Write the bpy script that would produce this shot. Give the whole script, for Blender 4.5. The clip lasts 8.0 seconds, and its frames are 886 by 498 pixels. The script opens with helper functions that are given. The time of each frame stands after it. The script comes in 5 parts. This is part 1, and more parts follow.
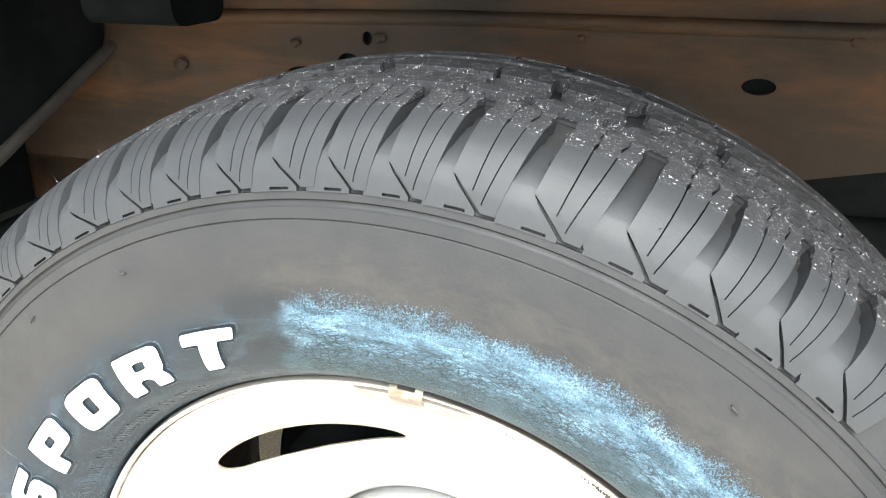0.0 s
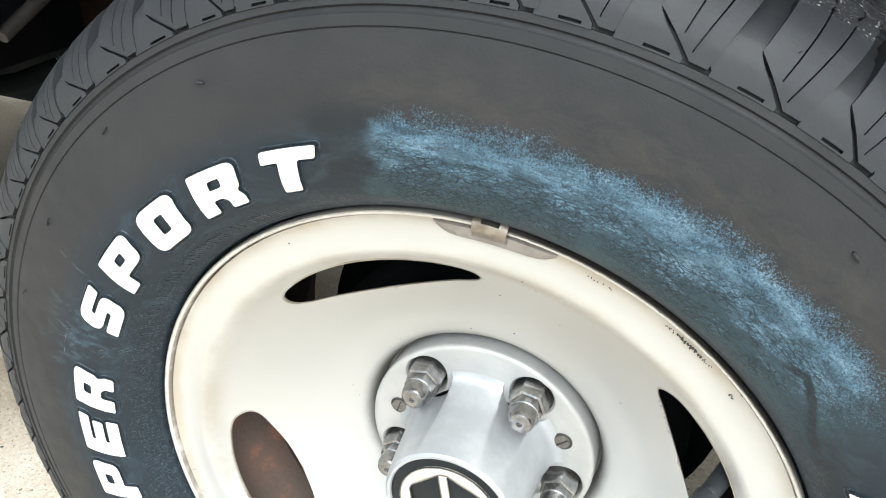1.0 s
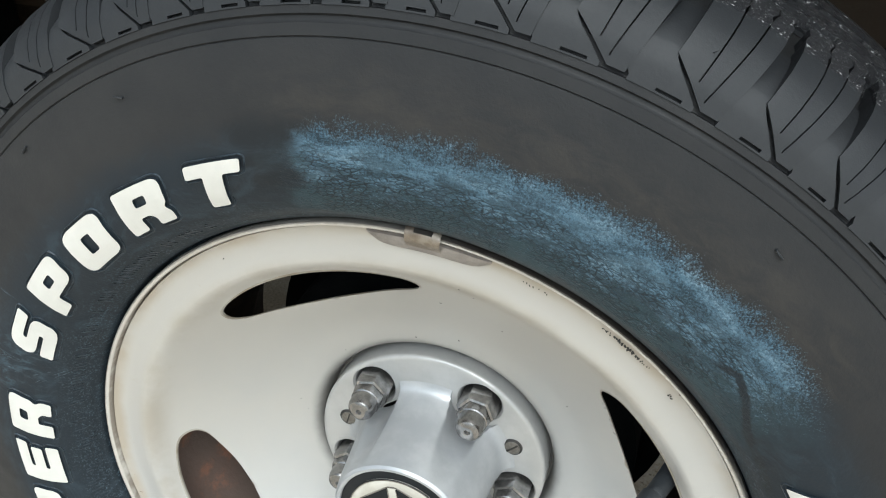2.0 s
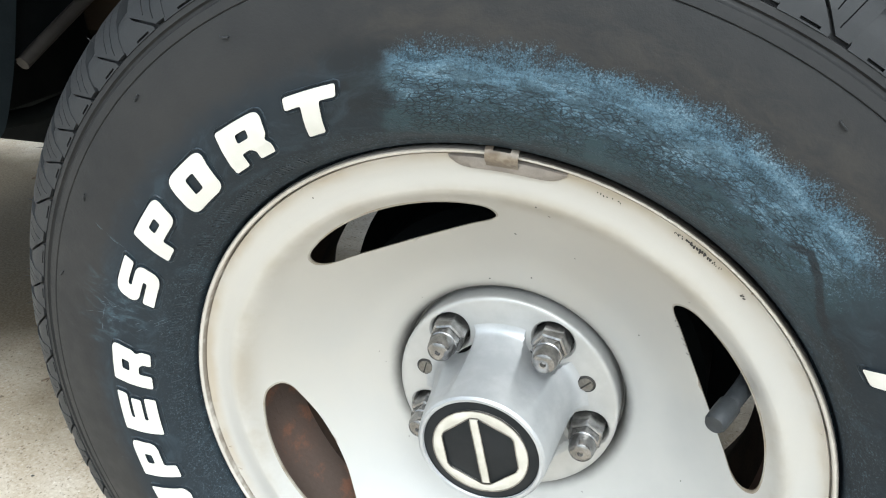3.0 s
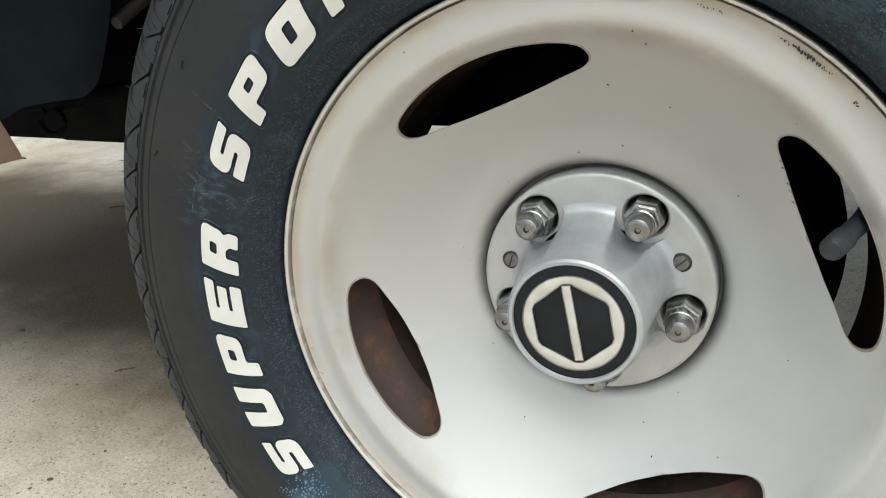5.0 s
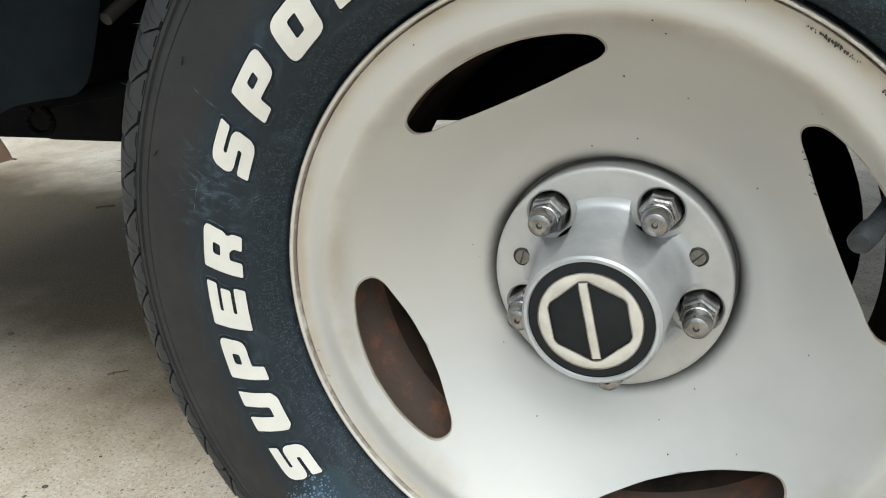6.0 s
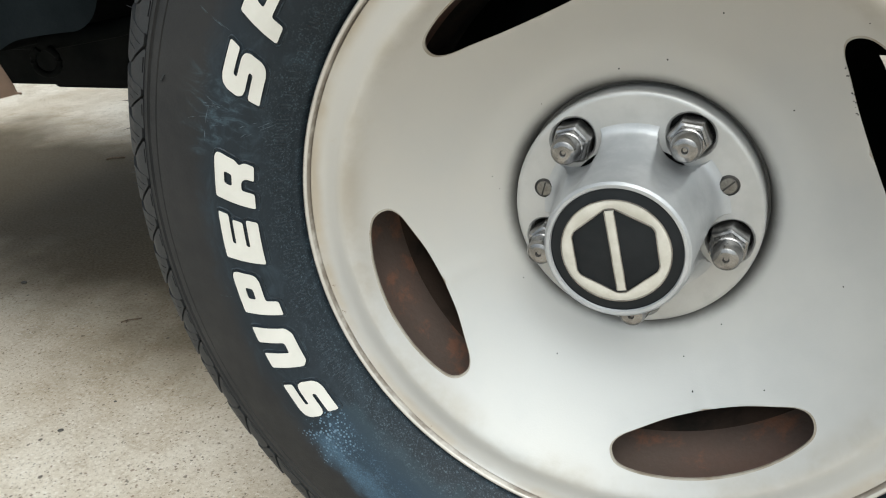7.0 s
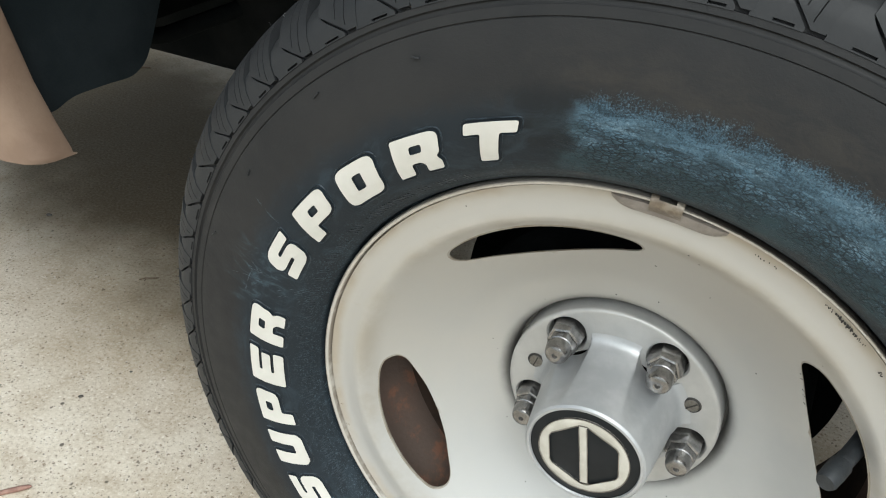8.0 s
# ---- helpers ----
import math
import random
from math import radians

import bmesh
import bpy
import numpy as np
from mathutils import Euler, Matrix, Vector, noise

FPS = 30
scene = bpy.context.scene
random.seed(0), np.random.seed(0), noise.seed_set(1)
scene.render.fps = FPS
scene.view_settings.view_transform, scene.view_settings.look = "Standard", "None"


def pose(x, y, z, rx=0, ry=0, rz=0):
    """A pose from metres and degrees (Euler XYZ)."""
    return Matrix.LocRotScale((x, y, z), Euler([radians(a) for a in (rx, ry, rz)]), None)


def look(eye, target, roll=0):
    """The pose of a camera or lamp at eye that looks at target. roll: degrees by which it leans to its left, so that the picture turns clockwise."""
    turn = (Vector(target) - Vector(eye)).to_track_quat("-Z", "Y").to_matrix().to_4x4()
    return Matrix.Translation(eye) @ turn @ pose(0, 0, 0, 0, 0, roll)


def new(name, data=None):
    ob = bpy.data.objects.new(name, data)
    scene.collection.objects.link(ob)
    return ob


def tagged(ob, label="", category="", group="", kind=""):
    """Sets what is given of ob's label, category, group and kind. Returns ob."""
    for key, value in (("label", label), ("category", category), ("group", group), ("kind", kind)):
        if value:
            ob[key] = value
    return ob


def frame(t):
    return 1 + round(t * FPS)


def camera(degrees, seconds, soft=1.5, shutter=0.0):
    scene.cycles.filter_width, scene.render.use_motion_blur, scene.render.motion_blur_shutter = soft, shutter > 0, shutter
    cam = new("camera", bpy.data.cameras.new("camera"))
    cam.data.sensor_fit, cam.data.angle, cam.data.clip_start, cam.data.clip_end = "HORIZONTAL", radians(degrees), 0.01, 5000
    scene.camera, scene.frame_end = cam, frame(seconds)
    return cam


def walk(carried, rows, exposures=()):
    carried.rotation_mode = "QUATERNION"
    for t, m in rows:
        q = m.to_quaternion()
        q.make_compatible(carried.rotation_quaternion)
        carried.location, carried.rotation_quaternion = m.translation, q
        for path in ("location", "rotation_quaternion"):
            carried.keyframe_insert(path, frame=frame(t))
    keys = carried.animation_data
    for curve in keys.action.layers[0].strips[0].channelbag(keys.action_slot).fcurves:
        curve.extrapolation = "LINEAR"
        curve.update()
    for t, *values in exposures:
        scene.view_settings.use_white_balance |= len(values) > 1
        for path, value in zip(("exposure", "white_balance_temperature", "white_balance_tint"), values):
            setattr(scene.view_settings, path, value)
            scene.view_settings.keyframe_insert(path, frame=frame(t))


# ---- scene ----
cam = camera(58.88, 8.0, soft=1.1)
ROWS = [
    (0, 0.1236, -0.3149, 0.7212, 67.70, 0.04, 17.10),
    (0.2, 0.1209, -0.3126, 0.7092, 65.69, -0.73, 17.22),
    (0.5, 0.1145, -0.3162, 0.6955, 64.91, -2.42, 19.99),
    (0.8, 0.1045, -0.3150, 0.6983, 62.29, -1.54, 21.40),
    (1, 0.0979, -0.3170, 0.6890, 59.49, -2.20, 20.80),
    (1.2, 0.1046, -0.3160, 0.6785, 54.85, -4.31, 21.43),
    (1.5, 0.1076, -0.3081, 0.6825, 52.21, -4.00, 20.87),
    (1.7, 0.1118, -0.3023, 0.6897, 55.60, -3.29, 19.51),
    (2.8, 0.1092, -0.3503, 0.6771, 62.95, 2.08, 17.07),
    (3, 0.1079, -0.3637, 0.6494, 63.11, 1.55, 19.19),
    (3.5, 0.0873, -0.3908, 0.6010, 65.27, -0.84, 24.15),
    (4, 0.0889, -0.4043, 0.5832, 66.20, 0.18, 23.17),
    (4.5, 0.0950, -0.4129, 0.5484, 66.92, 1.42, 23.18),
    (4.7, 0.1023, -0.4150, 0.5375, 69.08, 2.87, 23.62),
    (5.8, 0.0857, -0.4091, 0.5301, 68.43, 3.95, 21.55),
    (6, 0.0814, -0.4084, 0.5316, 68.52, 3.88, 21.49),
    (6.5, 0.0689, -0.4034, 0.5276, 67.13, 5.20, 20.09),
    (7, 0.0724, -0.4029, 0.5092, 65.66, 4.18, 22.23),
    (7.2, 0.0765, -0.4012, 0.5099, 65.94, 4.25, 23.48),
    (7.5, 0.0771, -0.3853, 0.5594, 63.82, 0.31, 27.75),
    (7.7, 0.0474, -0.3918, 0.6183, 62.37, -3.93, 24.33),
    (8, 0.0538, -0.3715, 0.7077, 56.46, -3.17, 26.36),
]
walk(cam, [(t, pose(*p)) for t, *p in ROWS],
     exposures=((0.0, 2.85, 6300, 5), (0.2, 2.30, 6200, 5), (0.5, 1.85, 6150, 5), (1.0, 1.45, 6060, 4), (1.5, 0.66, 6000, 3.0), (3.0, 1.06, 5980, 3.0), (3.5, 0.54, 6180, 3.5), (4.0, 0.54, 6230, 3.5), (4.5, 0.46, 6230, 3.5), (7.0, 0.40, 6230, 3.0), (7.5, 0.27, 6230, 3.0), (8.0, 0.46, 6230, 3.0)))

# ---- world and light ----
HUB, ROLL = 0.3255, 4.2          # axle height, turn of the wheel about its axle
SUN_EL, SUN_AZ = 54.5, 156.8
world = bpy.data.worlds.new("world")
scene.world = world
world.use_nodes = True
wn = world.node_tree
sky = wn.nodes.new("ShaderNodeTexSky")
sky.sky_type, sky.sun_disc = "NISHITA", False
sky.sun_elevation, sky.sun_rotation = radians(SUN_EL), radians(SUN_AZ)
sky.air_density, sky.dust_density = 1.0, 3.0
veil = wn.nodes.new("ShaderNodeHueSaturation")            # thin cloud takes most of the blue out of the sky
veil.inputs["Saturation"].default_value = 0.35
wn.links.new(sky.outputs[0], veil.inputs["Color"])
wn.links.new(veil.outputs[0], wn.nodes["Background"].inputs[0])
wn.nodes["Background"].inputs[1].default_value = 0.130
sun = new("sun", bpy.data.lights.new("sun", "SUN"))
sun.data.energy, sun.data.angle, sun.data.color = 1.30, radians(60), (1.0, 0.98, 0.94)
sun.matrix_world = look((0.9, -2.1, 3.2), (0, 0, 0))


# ---- materials ----
class Nodes:
    """A short way to write node trees."""

    def __init__(self, name):
        self.mat = bpy.data.materials.new(name)
        self.mat.use_nodes = True
        self.tree = self.mat.node_tree
        self.bsdf = self.tree.nodes["Principled BSDF"]

    def add(self, kind, operation="", feature="", data_type="", interpolation_type=""):
        node = self.tree.nodes.new(kind)
        if operation:
            node.operation = operation
        if feature:
            node.feature = feature
        if data_type:
            node.data_type = data_type
        if interpolation_type:
            node.interpolation_type = interpolation_type
        return node

    def put(self, value, socket):
        if hasattr(value, "is_output"):
            self.tree.links.new(value, socket)
        else:
            socket.default_value = value

    def math(self, op, a, b=0.0, c=0.0):
        node = self.add("ShaderNodeMath", operation=op)
        for v, s in zip((a, b, c), node.inputs):
            self.put(v, s)
        return node.outputs[0]

    def coords(self):
        if not hasattr(self, "co"):
            self.co = self.add("ShaderNodeTexCoord").outputs["Object"]
        return self.co

    def noise(self, scale, detail=4.0, rough=0.6, at=None, warp=0.0):
        node = self.add("ShaderNodeTexNoise")
        self.put(at or self.coords(), node.inputs["Vector"])
        node.inputs["Scale"].default_value, node.inputs["Detail"].default_value = scale, detail
        node.inputs["Roughness"].default_value, node.inputs["Distortion"].default_value = rough, warp
        return node.outputs["Fac"]

    def voronoi(self, scale, feature="F1", at=None):
        node = self.add("ShaderNodeTexVoronoi", feature=feature)
        self.put(at or self.coords(), node.inputs["Vector"])
        node.inputs["Scale"].default_value = scale
        return node.outputs["Distance"]

    def step(self, value, low, high):
        node = self.add("ShaderNodeMapRange", interpolation_type="SMOOTHSTEP")
        self.put(value, node.inputs[0])
        node.inputs[1].default_value, node.inputs[2].default_value = low, high
        return node.outputs[0]

    def mix(self, fac, a, b):
        node = self.add("ShaderNodeMix", data_type="RGBA")
        self.put(fac, node.inputs[0])
        self.put((*a, 1) if isinstance(a, tuple) else a, node.inputs[6])
        self.put((*b, 1) if isinstance(b, tuple) else b, node.inputs[7])
        return node.outputs[2]

    def random(self):
        return self.add("ShaderNodeObjectInfo").outputs["Random"]

    def axis(self, i):
        if not hasattr(self, "xyz"):
            self.xyz = self.add("ShaderNodeSeparateXYZ")
            self.put(self.coords(), self.xyz.inputs[0])
        return self.xyz.outputs[i]

    def radius(self):
        return self.math("SQRT", self.math("ADD", self.math("POWER", self.axis(0), 2), self.math("POWER", self.axis(2), 2)))

    def angle(self):
        """Degrees about the y axis, 0 to the right, 90 up, 0 to 360."""
        deg = self.math("DEGREES", self.math("ARCTAN2", self.axis(2), self.axis(0)))
        return self.math("MODULO", self.math("ADD", deg, 360.0), 360.0)

    def surface(self, color, rough=0.5, metal=0.0, bump=None, depth=0.001, spec=0.5):
        self.put((*color, 1) if isinstance(color, tuple) else color, self.bsdf.inputs["Base Color"])
        self.put(rough, self.bsdf.inputs["Roughness"])
        self.put(metal, self.bsdf.inputs["Metallic"])
        self.bsdf.inputs["Specular IOR Level"].default_value = spec
        if bump is not None:
            node = self.add("ShaderNodeBump")
            node.inputs["Distance"].default_value = depth
            self.put(bump, node.inputs["Height"])
            self.tree.links.new(node.outputs[0], self.bsdf.inputs["Normal"])
        return self.mat


def plain(name, a, b, scale, rough=0.5, metal=0.0, fine=400.0, depth=0.0003, spec=0.5):
    """Two tones mixed by coarse noise, with fine grain in the relief and the gloss."""
    n = Nodes(name)
    grain = n.noise(fine, 3)
    fac = n.step(n.noise(scale, 5), 0.35, 0.65)
    gloss = n.math("ADD", rough - 0.08, n.math("MULTIPLY", grain, 0.16))
    return n.surface(n.mix(fac, a, b), gloss, metal, grain, depth, spec)


def rubber_material():
    """Sidewall rubber: brown bloom outside, dark wiped band inside, blue residue of the letter paint on some arcs."""
    n = Nodes("sidewall_rubber")
    r, a = n.radius(), n.angle()
    big, mid, fine = n.noise(14, 5), n.noise(70, 5), n.noise(520, 3, 0.7)
    flat = n.add("ShaderNodeCombineXYZ")                    # along the tyre, across it
    n.put(n.math("MULTIPLY", a, 0.0042), flat.inputs[0])
    n.put(n.math("MULTIPLY", r, 2.2), flat.inputs[1])
    flat = flat.outputs[0]
    streak = n.noise(60, 6, 0.72, flat, 0.6)
    scuff = n.noise(190, 5, 0.8, flat, 1.5)
    color = n.mix(n.step(big, 0.35, 0.7), (0.0155, 0.0161, 0.0171), (0.0232, 0.0231, 0.0231))
    rr = n.math("ADD", r, n.math("MULTIPLY", n.math("SUBTRACT", mid, 0.5), 0.02))
    wiped = n.math("SUBTRACT", 1.0, n.step(rr, 0.238, 0.256))
    color = n.mix(wiped, color, n.mix(mid, (0.008, 0.0125, 0.017), (0.016, 0.023, 0.030)))
    aa = n.math("ADD", a, n.math("MULTIPLY", n.math("SUBTRACT", mid, 0.5), 14.0))
    arc = n.math("MULTIPLY", n.step(aa, 31.0, 44.0), n.math("SUBTRACT", 1.0, n.step(aa, 92.0, 99.0)))
    low = n.math("MULTIPLY", n.step(aa, 208.0, 213.5), n.math("SUBTRACT", 1.0, n.step(aa, 330.0, 345.0)))
    # brown bloom above the blue arc
    bloom = n.math("MULTIPLY", n.math("MULTIPLY", n.step(rr, 0.246, 0.258), n.math("SUBTRACT", 1.0, n.step(rr, 0.260, 0.282))),
                   n.math("MULTIPLY", arc, n.step(streak, 0.35, 0.7)))
    color = n.mix(n.math("MULTIPLY", bloom, 0.17), color, (0.10, 0.084, 0.064))
    film = n.math("MULTIPLY", n.math("MULTIPLY", n.math("MAXIMUM", arc, n.math("MULTIPLY", low, 0.42)), n.step(rr, 0.203, 0.209)), n.math("SUBTRACT", 1.0, n.step(rr, 0.232, 0.25)))
    color = n.mix(n.math("MULTIPLY", film, n.math("ADD", 0.28, n.math("MULTIPLY", streak, 0.6))), color, (0.040, 0.078, 0.092))
    # dark wiped patch after the last letter, where the residue breaks off
    bare = n.math("MULTIPLY", n.math("MULTIPLY", n.step(aa, 91.5, 94.5), n.math("SUBTRACT", 1.0, n.step(aa, 98.0, 104.0))), n.math("MULTIPLY", n.step(rr, 0.216, 0.226), n.math("SUBTRACT", 1.0, n.step(rr, 0.248, 0.260))))
    color = n.mix(n.math("MULTIPLY", bare, 0.75), color, (0.0095, 0.0115, 0.0135))
    # the residue itself: blue granules, thinning out upwards, blotched and cracked towards the rim
    long = n.add("ShaderNodeCombineXYZ")
    n.put(n.math("MULTIPLY", a, 0.0041), long.inputs[0])
    n.put(n.math("MULTIPLY", r, 2.6), long.inputs[1])
    long = long.outputs[0]
    speck, blot = n.noise(820, 3, 0.7), n.noise(46, 6, 0.66, long, 0.7)
    gran = n.math("ADD", n.math("MULTIPLY", n.math("SUBTRACT", 1.0, n.step(n.voronoi(1250), 0.12, 0.70)), 0.40), n.math("MULTIPLY", n.step(n.noise(930, 3, 0.65, warp=0.4), 0.34, 0.66), 0.60))
    fleck = n.math("SUBTRACT", 1.0, n.step(n.voronoi(430), 0.10, 0.50))
    hair = n.math("ADD", n.math("MULTIPLY", gran, 0.7), n.math("MULTIPLY", speck, 0.3))
    arc = n.math("MULTIPLY", n.step(aa, 33.0, 46.0), n.math("SUBTRACT", 1.0, n.step(n.math("ADD", a, n.math("MULTIPLY", n.math("SUBTRACT", hair, 0.5), 5.0)), 90.5, 97.0)))
    edge = n.math("SUBTRACT", 1.0, n.step(n.math("ADD", r, n.math("ADD", n.math("MULTIPLY", n.math("SUBTRACT", mid, 0.5), 0.018), n.math("MULTIPLY", n.math("SUBTRACT", big, 0.5), 0.016))), 0.2400, 0.2590))
    low_edge = n.step(n.math("ADD", r, n.math("MULTIPLY", n.math("SUBTRACT", blot, 0.5), 0.060)), 0.2030, 0.2400)
    body = n.math("MULTIPLY", n.math("MULTIPLY", arc, edge), low_edge)
    blue = n.step(n.math("ADD", body, n.math("MULTIPLY", n.math("SUBTRACT", hair, 0.5), 0.85)), 0.16, 0.92)
    blue = n.math("MULTIPLY", blue, n.step(body, 0.0, 0.25))
    dusk = n.math("MULTIPLY", n.step(n.noise(70, 6, 0.78, long, 0.5), 0.45, 0.54), n.math("SUBTRACT", 1.0, n.step(rr, 0.230, 0.254)))
    tone = n.math("ADD", n.math("MULTIPLY", hair, 0.50), n.math("MULTIPLY", n.step(blot, 0.30, 0.68), 0.50))
    shade = n.mix(n.step(tone, 0.14, 0.58), (0.025, 0.050, 0.071), (0.094, 0.166, 0.224))
    shade = n.mix(n.step(tone, 0.55, 0.95), shade, (0.190, 0.285, 0.350))
    shade = n.mix(n.math("MULTIPLY", dusk, 0.66), shade, (0.030, 0.050, 0.062))
    color = n.mix(n.math("MULTIPLY", blue, 0.92), color, shade)
    crack = n.add("ShaderNodeTexVoronoi", feature="DISTANCE_TO_EDGE")
    n.put(long, crack.inputs["Vector"])
    crack.inputs["Scale"].default_value = 240
    crack = n.math("MULTIPLY", n.math("SUBTRACT", 1.0, n.step(crack.outputs["Distance"], 0.03, 0.13)), n.math("MULTIPLY", arc, n.math("MULTIPLY", n.step(rr, 0.204, 0.210), n.math("SUBTRACT", 1.0, n.step(rr, 0.230, 0.248)))))
    crack = n.math("MULTIPLY", crack, n.step(n.noise(30, 5, 0.65, long, 0.5), 0.38, 0.52))
    color = n.mix(n.math("MULTIPLY", crack, n.math("ADD", 0.72, n.math("MULTIPLY", n.step(a, 80.0, 92.0), 0.16))), color, (0.011, 0.016, 0.021))
    # navy film and finer specks on the lower arc
    band = n.math("MULTIPLY", n.step(r, 0.201, 0.224), n.math("SUBTRACT", 1.0, n.step(n.math("ADD", r, n.math("MULTIPLY", n.math("SUBTRACT", mid, 0.5), 0.03)), 0.236, 0.256)))
    start = n.math("SUBTRACT", 1.0, n.step(aa, 216.0, 240.0))
    wash = n.math("MULTIPLY", low, band)
    color = n.mix(n.math("MULTIPLY", wash, n.math("ADD", 0.35, n.math("MULTIPLY", blot, 0.5))), color, (0.026, 0.046, 0.074))
    spots = n.math("ADD", n.math("MULTIPLY", wash, n.math("ADD", 0.30, n.math("MULTIPLY", start, 0.22))), n.math("ADD", n.math("MULTIPLY", n.math("SUBTRACT", speck, 0.5), 1.7), n.math("MULTIPLY", n.math("SUBTRACT", blot, 0.5), 1.2)))
    spots = n.math("MULTIPLY", n.step(spots, 0.40, 0.95), wash)
    color = n.mix(n.math("MULTIPLY", spots, 0.8), color, (0.080, 0.135, 0.195))
    # pale flakes at the start of the lower arc
    near = n.math("MULTIPLY", n.math("MULTIPLY", n.step(aa, 208.0, 211.5), n.math("SUBTRACT", 1.0, n.step(aa, 213.0, 224.0))), n.math("MULTIPLY", n.step(rr, 0.212, 0.222), n.math("SUBTRACT", 1.0, n.step(rr, 0.243, 0.256))))
    flakes = n.math("MULTIPLY", n.step(n.math("ADD", n.math("MULTIPLY", fleck, 0.6), n.math("ADD", n.math("MULTIPLY", near, 0.5), n.math("MULTIPLY", blot, 0.5))), 0.78, 1.05), near)
    color = n.mix(n.math("MULTIPLY", flakes, 0.9), color, (0.165, 0.255, 0.335))
    sheen = n.math("MULTIPLY", n.math("MULTIPLY", n.step(aa, 211.0, 216.0), n.math("SUBTRACT", 1.0, n.step(aa, 222.0, 240.0))), n.math("MULTIPLY", n.step(rr, 0.228, 0.238), n.math("SUBTRACT", 1.0, n.step(rr, 0.240, 0.252))))
    color = n.mix(n.math("MULTIPLY", sheen, n.math("ADD", 0.15, n.math("MULTIPLY", hair, 0.6))), color, (0.085, 0.155, 0.225))
    # a forked crack in the residue
    rise = n.math("ADD", 0.2090, n.math("ADD", n.math("MULTIPLY", n.math("MAXIMUM", n.math("SUBTRACT", a, 29.0), 0.0), 0.00072), n.math("MULTIPLY", n.math("MAXIMUM", n.math("SUBTRACT", a, 36.5), 0.0), 0.00135)))
    rise = n.math("SUBTRACT", rise, n.math("MULTIPLY", n.math("MAXIMUM", n.math("SUBTRACT", a, 44.0), 0.0), 0.0039))
    wide = n.math("ABSOLUTE", n.math("SUBTRACT", n.math("ADD", r, n.math("MULTIPLY", n.math("SUBTRACT", mid, 0.5), 0.006)), rise))
    fork = n.math("MULTIPLY", n.math("SUBTRACT", 1.0, n.step(wide, 0.0013, 0.0026)), n.math("MULTIPLY", n.step(a, 24.0, 28.0), n.math("SUBTRACT", 1.0, n.step(a, 45.2, 47.0))))
    color = n.mix(n.math("MULTIPLY", fork, 0.9), color, (0.012, 0.015, 0.018))
    # bluish smudges where the tyre was rubbed between the two words
    spot = n.math("MULTIPLY", n.math("MULTIPLY", n.step(aa, 146.0, 155.0), n.math("SUBTRACT", 1.0, n.step(aa, 157.0, 166.0))), n.math("MULTIPLY", n.step(rr, 0.206, 0.222), n.math("SUBTRACT", 1.0, n.step(rr, 0.246, 0.266))))
    skew = n.add("ShaderNodeCombineXYZ")
    n.put(n.math("MULTIPLY", a, 0.0042), skew.inputs[0])
    n.put(n.math("ADD", n.math("MULTIPLY", r, 0.45), n.math("MULTIPLY", a, 0.0005)), skew.inputs[1])
    rub = n.step(n.noise(120, 6, 0.72, skew.outputs[0], 0.9), 0.47, 0.66)
    color = n.mix(n.math("MULTIPLY", n.math("MULTIPLY", spot, rub), 0.75), color, (0.050, 0.078, 0.098))
    # pale dust close to the rim, faint smears over the wiped band
    smear = n.math("MULTIPLY", n.math("MULTIPLY", wiped, n.step(n.noise(34, 5, 0.7, flat, 1.2), 0.48, 0.70)), n.math("ADD", 0.25, n.math("MULTIPLY", scuff, 0.5)))
    color = n.mix(smear, color, (0.030, 0.046, 0.060))
    edge = n.math("SUBTRACT", 1.0, n.step(n.math("ADD", r, n.math("MULTIPLY", n.math("SUBTRACT", mid, 0.5), 0.026)), 0.203, 0.215))
    dust = n.math("MULTIPLY", edge, n.step(n.math("ADD", n.math("MULTIPLY", speck, 0.6), n.math("MULTIPLY", scuff, 0.4)), 0.50, 0.66))
    color = n.mix(n.math("MULTIPLY", dust, 0.65), color, (0.095, 0.135, 0.165))
    rough = n.math("ADD", 0.42, n.math("MULTIPLY", n.math("MAXIMUM", blue, mid), 0.3))
    height = n.math("SUBTRACT", n.math("ADD", n.math("MULTIPLY", fine, 0.3), n.math("MULTIPLY", n.math("MAXIMUM", blue, flakes), n.math("ADD", 0.3, n.math("MULTIPLY", hair, 1.0)))), n.math("MULTIPLY", crack, 0.7))
    return n.surface(color, rough, 0.0, height, 0.0006, 0.28)


